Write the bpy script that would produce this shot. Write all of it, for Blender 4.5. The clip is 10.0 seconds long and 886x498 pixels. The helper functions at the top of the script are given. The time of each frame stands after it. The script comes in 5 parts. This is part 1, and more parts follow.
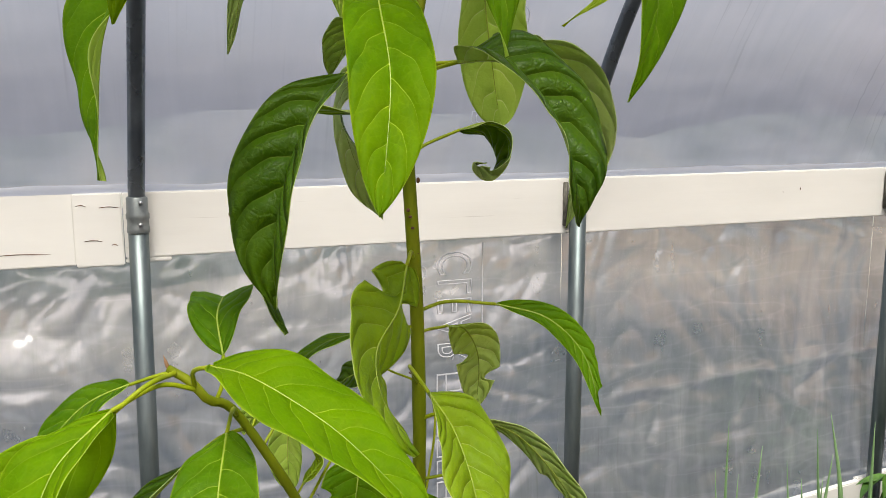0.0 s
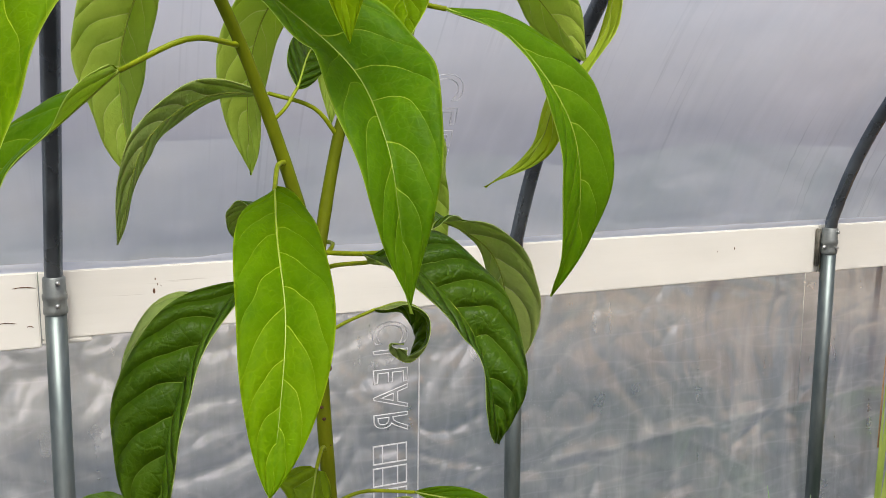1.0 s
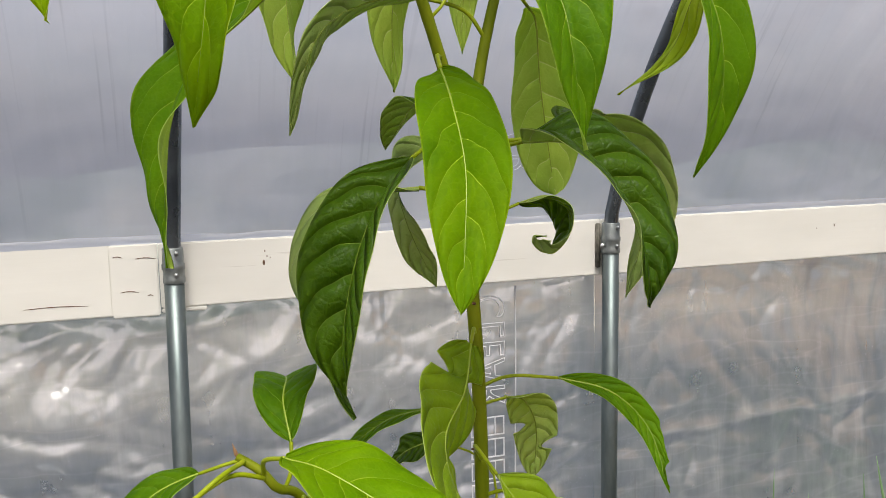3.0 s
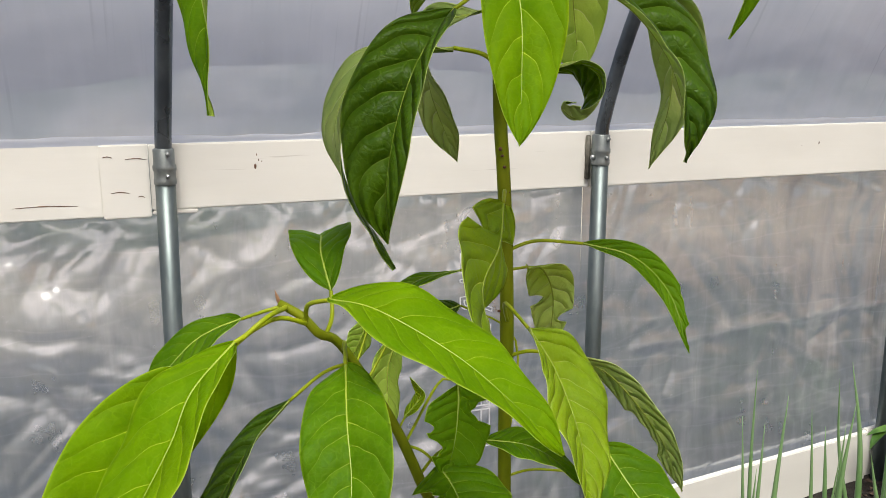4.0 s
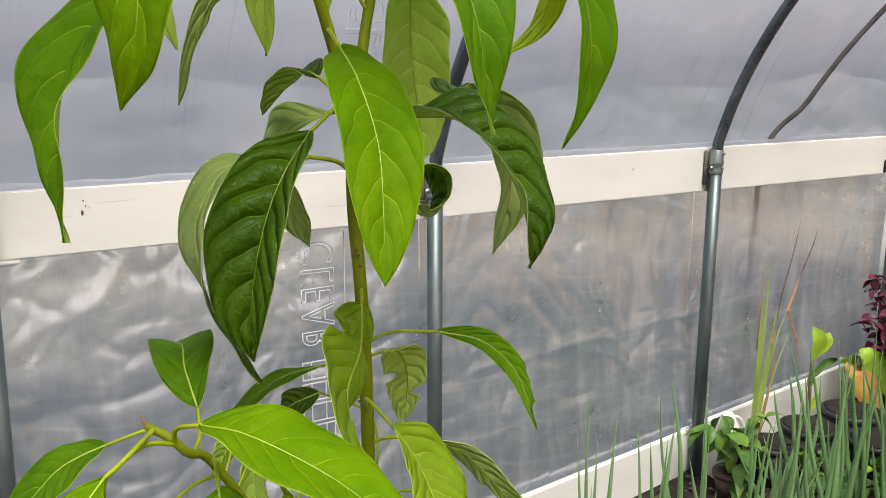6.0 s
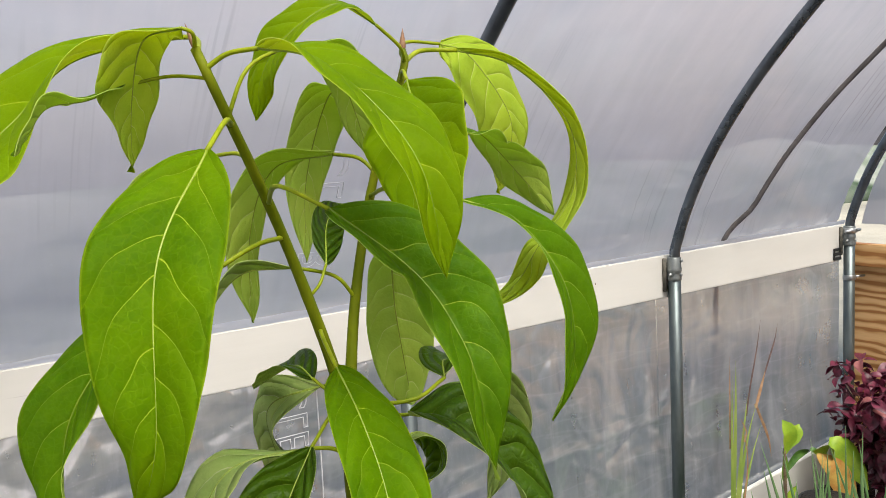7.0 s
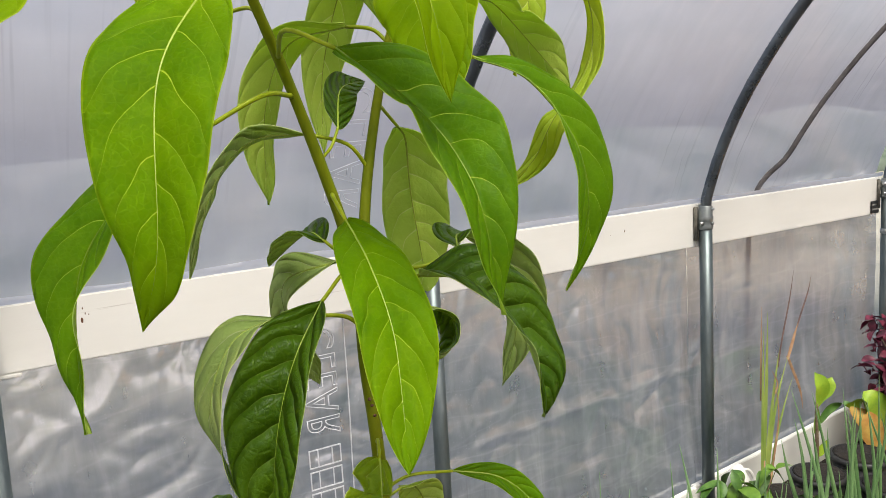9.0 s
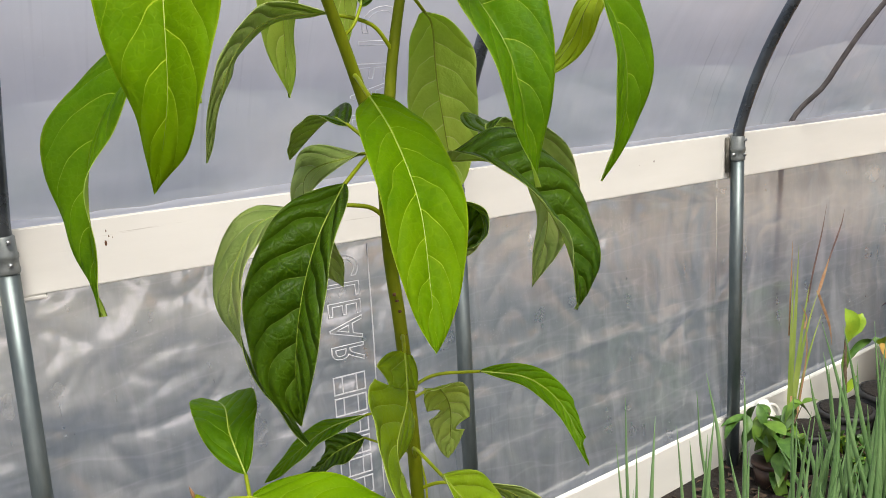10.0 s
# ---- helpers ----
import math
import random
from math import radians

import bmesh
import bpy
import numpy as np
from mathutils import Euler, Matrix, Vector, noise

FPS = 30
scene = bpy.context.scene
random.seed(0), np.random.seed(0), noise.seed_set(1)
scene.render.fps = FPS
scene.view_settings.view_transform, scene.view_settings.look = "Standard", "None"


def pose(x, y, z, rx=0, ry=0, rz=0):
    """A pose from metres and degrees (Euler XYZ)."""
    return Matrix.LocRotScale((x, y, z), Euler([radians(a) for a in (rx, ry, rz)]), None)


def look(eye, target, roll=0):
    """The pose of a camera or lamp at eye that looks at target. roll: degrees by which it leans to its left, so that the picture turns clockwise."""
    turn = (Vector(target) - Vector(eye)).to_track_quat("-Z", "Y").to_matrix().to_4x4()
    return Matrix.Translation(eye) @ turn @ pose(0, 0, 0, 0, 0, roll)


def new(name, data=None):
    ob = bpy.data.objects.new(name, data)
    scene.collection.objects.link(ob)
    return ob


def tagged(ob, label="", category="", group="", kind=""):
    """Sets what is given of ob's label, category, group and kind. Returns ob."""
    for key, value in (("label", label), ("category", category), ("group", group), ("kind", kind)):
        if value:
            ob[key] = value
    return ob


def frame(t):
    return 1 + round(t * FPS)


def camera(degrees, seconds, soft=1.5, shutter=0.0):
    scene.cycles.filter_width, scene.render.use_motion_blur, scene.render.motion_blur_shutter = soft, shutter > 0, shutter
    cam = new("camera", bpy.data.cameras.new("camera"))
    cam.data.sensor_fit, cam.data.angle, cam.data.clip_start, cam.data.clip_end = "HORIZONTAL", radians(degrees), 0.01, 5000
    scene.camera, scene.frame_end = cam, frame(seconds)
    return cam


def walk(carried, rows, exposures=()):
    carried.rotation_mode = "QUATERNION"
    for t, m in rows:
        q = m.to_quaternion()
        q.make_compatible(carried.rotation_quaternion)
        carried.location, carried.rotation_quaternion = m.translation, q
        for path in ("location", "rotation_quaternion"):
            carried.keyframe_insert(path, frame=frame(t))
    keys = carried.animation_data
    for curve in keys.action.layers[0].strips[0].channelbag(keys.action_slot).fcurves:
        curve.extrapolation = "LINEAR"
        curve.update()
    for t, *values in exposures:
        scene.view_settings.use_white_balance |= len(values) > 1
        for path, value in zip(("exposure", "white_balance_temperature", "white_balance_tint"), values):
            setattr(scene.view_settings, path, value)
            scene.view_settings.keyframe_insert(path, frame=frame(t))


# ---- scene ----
cam = camera(54.0, 10.0, soft=0.2)
PATH = [
    (0, (-0.0159, -2.2608, 1.3709), (0.6467, -0.4039, 1.0349), -0.04),
    (0.2, (-0.0078, -2.2555, 1.3355), (0.6593, -0.4068, 0.9655), 0.39),
    (0.4, (-0.0020, -2.2438, 1.3408), (0.6819, -0.4026, 0.9635), 0.77),
    (0.5, (0.0022, -2.2343, 1.3714), (0.6976, -0.3974, 0.9945), 0.62),
    (0.7, (0.0094, -2.2141, 1.4326), (0.7402, -0.3844, 1.0885), 0.57),
    (1, (0.0315, -2.2035, 1.5031), (0.8167, -0.3876, 1.2101), 0.12),
    (1.2, (0.0435, -2.2172, 1.5259), (0.8540, -0.4073, 1.2662), -0.28),
    (1.5, (0.0297, -2.2327, 1.5492), (0.8629, -0.4273, 1.3343), -0.61),
    (1.8, (0.0119, -2.2271, 1.5678), (0.8444, -0.4173, 1.3909), -1.04),
    (2, (-0.0011, -2.2205, 1.5684), (0.8165, -0.4028, 1.4032), -1.22),
    (2.5, (-0.0197, -2.2190, 1.5306), (0.7283, -0.3722, 1.3584), -1.47),
    (2.8, (-0.0320, -2.2333, 1.4662), (0.6408, -0.3629, 1.2447), -1.30),
    (3, (-0.0466, -2.2381, 1.4100), (0.5777, -0.3569, 1.1425), -1.08),
    (3.2, (-0.0603, -2.2436, 1.3649), (0.5319, -0.3593, 1.0510), -0.90),
    (4.3, (-0.1132, -2.2350, 1.3488), (0.6274, -0.4321, 0.9005), 0.59),
    (4.5, (-0.1219, -2.2331, 1.3440), (0.6683, -0.4540, 0.8855), 0.94),
    (5, (-0.1553, -2.2310, 1.3459), (0.7303, -0.4989, 0.8816), 1.09),
    (5.5, (-0.1499, -2.2410, 1.3897), (0.8057, -0.5426, 0.9402), 1.12),
    (5.7, (-0.1384, -2.2397, 1.3914), (0.8419, -0.5529, 0.9511), 0.82),
    (6, (-0.1297, -2.2454, 1.4423), (0.8906, -0.5756, 1.0293), 0.24),
    (6.1, (-0.1200, -2.2363, 1.4747), (0.9142, -0.5713, 1.0770), -0.12),
    (6.2, (-0.1143, -2.2317, 1.5081), (0.9358, -0.5733, 1.1245), -0.54),
    (7.3, (-0.1607, -2.2223, 1.6357), (0.9624, -0.5819, 1.4169), -3.41),
    (7.5, (-0.1675, -2.2265, 1.6274), (0.9519, -0.5829, 1.4132), -3.50),
    (8, (-0.1719, -2.2255, 1.6016), (0.9377, -0.5774, 1.3726), -3.32),
    (8.5, (-0.1589, -2.2315, 1.5667), (0.9227, -0.5700, 1.3033), -3.32),
    (8.8, (-0.1464, -2.2360, 1.5436), (0.9167, -0.5662, 1.2579), -3.54),
    (9, (-0.1386, -2.2363, 1.5348), (0.9098, -0.5608, 1.2291), -3.28),
    (9.3, (-0.1313, -2.2295, 1.5171), (0.8927, -0.5467, 1.1712), -3.49),
    (9.5, (-0.1301, -2.2202, 1.5029), (0.8805, -0.5351, 1.1299), -3.24),
    (9.7, (-0.1280, -2.2150, 1.4948), (0.8669, -0.5263, 1.0967), -3.44),
    (10, (-0.1296, -2.2096, 1.4816), (0.8536, -0.5218, 1.0522), -3.30),
]
walk(cam, [(t, look(eye, target, roll)) for t, eye, target, roll in PATH], [(0, 1.20), (1.5, 1.15), (3.0, 1.12), (4.5, 1.14), (6.0, 1.22), (7.5, 1.15), (8.5, 1.19), (10.0, 1.25)])

# ---- light ----
world = bpy.data.worlds.new("sky")
world.use_nodes = True
scene.world = world
wn = world.node_tree.nodes
sky = wn.new("ShaderNodeTexSky")
sky.sky_type = "NISHITA"
sky.sun_disc = False
sky.sun_elevation = radians(61)
sky.sun_rotation = radians(200)
sky.air_density, sky.dust_density, sky.ozone_density = 1.0, 4.0, 1.0
wn["Background"].inputs["Strength"].default_value = 0.10
world.node_tree.links.new(sky.outputs["Color"], wn["Background"].inputs["Color"])

sun = new("sun", bpy.data.lights.new("sun", "SUN"))
sun.data.energy, sun.data.angle = 2.1, radians(28)
sun.data.color = (1.0, 0.95, 0.86)
sun.matrix_world = look((-0.02, -3.15, 4.3), (0.25, -1.6, 1.4))


# ---- materials ----
def material(name):
    m = bpy.data.materials.new(name)
    m.use_nodes = True
    m.node_tree.nodes.clear()
    return m, m.node_tree.nodes, m.node_tree.links


def node(ns, kind, **values):
    n = ns.new("ShaderNode" + kind)
    for k, v in values.items():
        if k == "op":
            n.operation = v
        elif k == "blend":
            n.data_type, n.blend_type = "RGBA", v
        else:
            n.inputs[k.replace("_", " ")].default_value = v
    return n


def math_node(ns, ln, op, a, b=0.0, c=None):
    n = ns.new("ShaderNodeMath")
    n.operation = op
    for i, v in enumerate((a, b) if c is None else (a, b, c)):
        if isinstance(v, (int, float)):
            n.inputs[i].default_value = v
        else:
            ln.new(v, n.inputs[i])
    return n.outputs[0]


def ramp(ns, ln, fac, stops):
    n = ns.new("ShaderNodeValToRGB")
    e = n.color_ramp.elements
    while len(e) < len(stops):
        e.new(0.5)
    for el, (p, c) in zip(e, stops):
        el.position, el.color = p, (*c, 1)
    ln.new(fac, n.inputs[0])
    return n.outputs[0]


def mixed(ns, ln, fac, a, b, blend="MIX"):
    n = ns.new("ShaderNodeMix")
    n.data_type, n.blend_type = "RGBA", blend
    for s, v in ((0, fac), (6, a), (7, b)):
        if isinstance(v, (int, float)):
            n.inputs[s].default_value = v
        elif isinstance(v, tuple):
            n.inputs[s].default_value = (*v, 1)
        else:
            ln.new(v, n.inputs[s])
    return n.outputs[2]


def noise_of(ns, ln, scale, detail=4.0, stretch=None, coords="Object", rough=0.55):
    tc = ns.new("ShaderNodeTexCoord")
    src = tc.outputs[coords]
    if stretch:
        mp = ns.new("ShaderNodeMapping")
        mp.inputs["Scale"].default_value = stretch
        ln.new(src, mp.inputs[0])
        src = mp.outputs[0]
    n = ns.new("ShaderNodeTexNoise")
    n.inputs["Scale"].default_value, n.inputs["Detail"].default_value = scale, detail
    n.inputs["Roughness"].default_value = rough
    ln.new(src, n.inputs[0])
    return n.outputs[0]


def bump(ns, ln, height, strength, distance):
    b = ns.new("ShaderNodeBump")
    b.inputs["Strength"].default_value, b.inputs["Distance"].default_value = strength, distance
    ln.new(height, b.inputs["Height"])
    return b.outputs[0]


def principled(ns, ln, color, rough, metal=0.0, normal=None, spec=0.5):
    p = ns.new("ShaderNodeBsdfPrincipled")
    for k, v in (("Base Color", color), ("Roughness", rough), ("Metallic", metal), ("Specular IOR Level", spec)):
        if isinstance(v, (int, float)):
            p.inputs[k].default_value = v
        elif isinstance(v, tuple):
            p.inputs[k].default_value = (*v, 1)
        else:
            ln.new(v, p.inputs[k])
    if normal:
        ln.new(normal, p.inputs["Normal"])
    return p


def finish(ns, ln, shader):
    o = ns.new("ShaderNodeOutputMaterial")
    ln.new(shader, o.inputs[0])


def plain(name, a, b, scale, rough, metal=0.0, relief=0.2, depth=0.002, stretch=None, fine=None, spec=0.5):
    """Two colours by noise, with fine relief."""
    m, ns, ln = material(name)
    n1 = noise_of(ns, ln, scale, 5, stretch)
    n2 = noise_of(ns, ln, fine or scale * 9, 4, stretch)
    col = ramp(ns, ln, n1, [(0.35, a), (0.65, b)])
    col = mixed(ns, ln, 0.25, col, ramp(ns, ln, n2, [(0.3, (0.6, 0.6, 0.6)), (0.7, (1, 1, 1))]), "MULTIPLY")
    r = math_node(ns, ln, "MULTIPLY_ADD", n2, 0.25, rough - 0.12)
    finish(ns, ln, principled(ns, ln, col, r, metal, bump(ns, ln, n2, relief, depth), spec).outputs[0])
    return m


def leaf_top(name, dark, light, vein, rough, spec, through_col, through_fac, rugged=0.25, vein_wide=1.0):
    """The upper or lower face of a leaf: midrib and side veins along its UV, mottling, soft translucency."""
    m, ns, ln = material(name)
    uv = ns.new("ShaderNodeUVMap")
    uv.uv_map = "UVMap"
    sep = ns.new("ShaderNodeSeparateXYZ")
    ln.new(uv.outputs[0], sep.inputs[0])
    q = sep.outputs[0]
    s = math_node(ns, ln, "MULTIPLY_ADD", sep.outputs[1], 2.0, -1.0)
    a = math_node(ns, ln, "ABSOLUTE", s)
    d = math_node(ns, ln, "ABSOLUTE", math_node(ns, ln, "SUBTRACT", math_node(ns, ln, "FRACT", q), 0.5))
    wide = math_node(ns, ln, "MULTIPLY_ADD", a, -0.013 * vein_wide, 0.023 * vein_wide)
    line = math_node(ns, ln, "SUBTRACT", 1.0, math_node(ns, ln, "DIVIDE", d, wide))
    line = math_node(ns, ln, "MAXIMUM", line, 0.0)
    line = math_node(ns, ln, "MULTIPLY", line, math_node(ns, ln, "MULTIPLY_ADD", math_node(ns, ln, "POWER", a, 2.0), -0.85, 1.0))
    line = math_node(ns, ln, "MINIMUM", math_node(ns, ln, "MULTIPLY", line, 2.2), 1.0)
    # the net of fine veins
    tc = ns.new("ShaderNodeTexCoord")
    vo = ns.new("ShaderNodeTexVoronoi")
    vo.feature = "DISTANCE_TO_EDGE"
    vo.inputs["Scale"].default_value = 190
    ln.new(tc.outputs["Object"], vo.inputs["Vector"])
    net = math_node(ns, ln, "SUBTRACT", 1.0, math_node(ns, ln, "MULTIPLY", vo.outputs["Distance"], 9.0))
    net = math_node(ns, ln, "MAXIMUM", net, 0.0)
    vw = ns.new("ShaderNodeTexVoronoi")
    vw.feature = "DISTANCE_TO_EDGE"
    vw.inputs["Scale"].default_value = 68
    ln.new(tc.outputs["Object"], vw.inputs["Vector"])
    wider = math_node(ns, ln, "MAXIMUM", math_node(ns, ln, "SUBTRACT", 1.0, math_node(ns, ln, "MULTIPLY", vw.outputs["Distance"], 11.0)), 0.0)
    mott = noise_of(ns, ln, 26, 5)
    rnd = ns.new("ShaderNodeObjectInfo")
    mott = math_node(ns, ln, "MULTIPLY_ADD", rnd.outputs["Random"], 0.22, math_node(ns, ln, "ADD", mott, -0.11))
    col = ramp(ns, ln, mott, [(0.30, dark), (0.72, light)])
    # broad sallow patches
    sallow = math_node(ns, ln, "MINIMUM", math_node(ns, ln, "MAXIMUM", math_node(ns, ln, "MULTIPLY_ADD", noise_of(ns, ln, 11, 3), 5.0, -2.3), 0.0), 1.0)
    col = mixed(ns, ln, math_node(ns, ln, "MULTIPLY", sallow, 0.55), col, (min(1.0, light[0] * 1.22), light[1] * 1.06, light[2]))
    col = mixed(ns, ln, math_node(ns, ln, "MULTIPLY", net, 0.08), col, vein)
    col = mixed(ns, ln, math_node(ns, ln, "MULTIPLY", wider, 0.045), col, vein)
    col = mixed(ns, ln, math_node(ns, ln, "MULTIPLY", line, 0.85), col, vein)
    # the backlit highlight along the margin, painted in as a pale edge
    rim = math_node(ns, ln, "GREATER_THAN", a, 0.972)
    col = mixed(ns, ln, math_node(ns, ln, "MULTIPLY", rim, 0.35), col, vein)
    # swelling between the veins
    dome = math_node(ns, ln, "SUBTRACT", 1.0, math_node(ns, ln, "MULTIPLY", d, 2.0))
    dome = math_node(ns, ln, "SUBTRACT", 1.0, math_node(ns, ln, "POWER", dome, 2.5))
    swell = math_node(ns, ln, "MULTIPLY_ADD", noise_of(ns, ln, 75, 3), 0.7, math_node(ns, ln, "MULTIPLY", dome, rugged * 0.75))
    swell = math_node(ns, ln, "MULTIPLY_ADD", net, -0.03, swell)
    swell = math_node(ns, ln, "MULTIPLY_ADD", wider, -0.06 * rugged, swell)
    nrm = bump(ns, ln, swell, 0.80, 0.0010 + 0.0026 * rugged)
    p = principled(ns, ln, col, rough, 0, nrm, spec)
    t = ns.new("ShaderNodeBsdfTranslucent")
    tcol = mixed(ns, ln, math_node(ns, ln, "MULTIPLY", line, 0.75), mixed(ns, ln, mott, through_col, tuple(1.15 * c for c in through_col)), tuple(min(0.98, c * 1.5) for c in vein))
    ln.new(tcol, t.inputs[0])
    ln.new(nrm, t.inputs["Normal"])
    mx = ns.new("ShaderNodeMixShader")
    mx.inputs[0].default_value = through_fac
    ln.new(p.outputs[0], mx.inputs[1])
    ln.new(t.outputs[0], mx.inputs[2])
    finish(ns, ln, mx.outputs[0])
    return m


# leaves by age: young, grown, old and dark, old and eaten, newest
TOPS = [
    leaf_top("leaf_young", (0.040, 0.112, 0.001), (0.086, 0.186, 0.001), (0.40, 0.50, 0.03), 0.50, 0.03, (0.70, 0.88, 0.004), 0.355, rugged=0.62, vein_wide=0.72),
    leaf_top("leaf_grown", (0.019, 0.068, 0.001), (0.050, 0.126, 0.002), (0.36, 0.46, 0.04), 0.46, 0.055, (0.56, 0.82, 0.006), 0.31, rugged=0.62, vein_wide=0.70),
    leaf_top("leaf_old", (0.011, 0.038, 0.001), (0.031, 0.076, 0.002), (0.20, 0.29, 0.04), 0.38, 0.12, (0.44, 0.68, 0.01), 0.18, rugged=1.6, vein_wide=0.62),
    leaf_top("leaf_worn", (0.085, 0.165, 0.003), (0.155, 0.255, 0.005), (0.48, 0.54, 0.10), 0.42, 0.18, (0.74, 0.86, 0.015), 0.34, rugged=0.9, vein_wide=0.8),
    leaf_top("leaf_tender", (0.047, 0.117, 0.001), (0.104, 0.200, 0.001), (0.42, 0.51, 0.03), 0.50, 0.03, (0.79, 0.90, 0.004), 0.37, rugged=0.62, vein_wide=0.72),
]
UNDERS = [
    leaf_top("leaf_young_under", (0.31, 0.46, 0.035), (0.42, 0.56, 0.06), (0.68, 0.80, 0.26), 0.6, 0.05, (0.76, 0.94, 0.12), 0.42, rugged=1.1, vein_wide=1.5),
    leaf_top("leaf_grown_under", (0.34, 0.49, 0.075), (0.45, 0.60, 0.11), (0.68, 0.80, 0.30), 0.6, 0.06, (0.76, 0.94, 0.18), 0.44, rugged=0.7, vein_wide=1.5),
    leaf_top("leaf_old_under", (0.30, 0.44, 0.11), (0.42, 0.55, 0.17), (0.80, 0.86, 0.45), 0.6, 0.15, (0.84, 0.95, 0.32), 0.44, rugged=1.3, vein_wide=1.5),
    leaf_top("leaf_worn_under", (0.34, 0.48, 0.12), (0.46, 0.60, 0.18), (0.76, 0.82, 0.38), 0.6, 0.15, (0.86, 0.96, 0.32), 0.45, rugged=1.3, vein_wide=1.5),
    leaf_top("leaf_tender_under", (0.30, 0.45, 0.03), (0.40, 0.55, 0.05), (0.66, 0.78, 0.22), 0.6, 0.05, (0.84, 0.94, 0.08), 0.42, rugged=0.9, vein_wide=1.4),
]
PETIOLE = plain("petiole_green", (0.20, 0.26, 0.004), (0.31, 0.37, 0.008), 40, 0.45, spec=0.2, relief=0.1, depth=0.001)
RIB = plain("midrib_pale_green", (0.24, 0.33, 0.02), (0.31, 0.40, 0.035), 40, 0.45, relief=0.1, depth=0.001)
STEM = plain("green_bark", (0.105, 0.140, 0.002), (0.190, 0.225, 0.006), 28, 0.55, spec=0.12, relief=0.35, depth=0.0015, stretch=(1, 1, 0.35))
BUD = plain("bud_scales", (0.22, 0.10, 0.05), (0.34, 0.20, 0.10), 160, 0.6)
SCAR = plain("brown_scar", (0.07, 0.03, 0.015), (0.16, 0.07, 0.03), 180, 0.8)
STEEL = plain("galvanised_steel", (0.088, 0.114, 0.117), (0.165, 0.196, 0.196), 14, 0.40, metal=0.75, relief=0.12, depth=0.0006, stretch=(1, 1, 0.25))
STEEL_DARK = plain("dull_steel_hoop", (0.085, 0.100, 0.115), (0.155, 0.18, 0.20), 8, 0.28, metal=0.75, relief=0.02, depth=0.0003, fine=9)
SLEEVE = plain("grey_sleeve", (0.15, 0.17, 0.168), (0.24, 0.262, 0.255), 22, 0.42, metal=0.5)
ZINC = plain("bright_zinc", (0.35, 0.37, 0.37), (0.5, 0.52, 0.52), 40, 0.35, metal=0.85)
RUST = plain("dirty_steel", (0.07, 0.068, 0.055), (0.17, 0.16, 0.13), 60, 0.7, metal=0.3)
BLACK = plain("black_plastic", (0.012, 0.012, 0.013), (0.03, 0.03, 0.03), 30, 0.5)


def painted_board():
    m, ns, ln = material("white_painted_board")
    n1 = noise_of(ns, ln, 7, 5, (0.25, 1, 1))
    grain = noise_of(ns, ln, 60, 4, (0.03, 1, 1))
    col = ramp(ns, ln, n1, [(0.3, (0.645, 0.640, 0.595)), (0.7, (0.715, 0.710, 0.665))])
    crack = ramp(ns, ln, grain, [(0.27, (0.35, 0.31, 0.25)), (0.31, (1, 1, 1))])
    col = mixed(ns, ln, 0.35, col, crack, "MULTIPLY")
    finish(ns, ln, principled(ns, ln, col, 0.6, 0, bump(ns, ln, grain, 0.25, 0.0015), 0.3).outputs[0])
    return m


BOARD = painted_board()


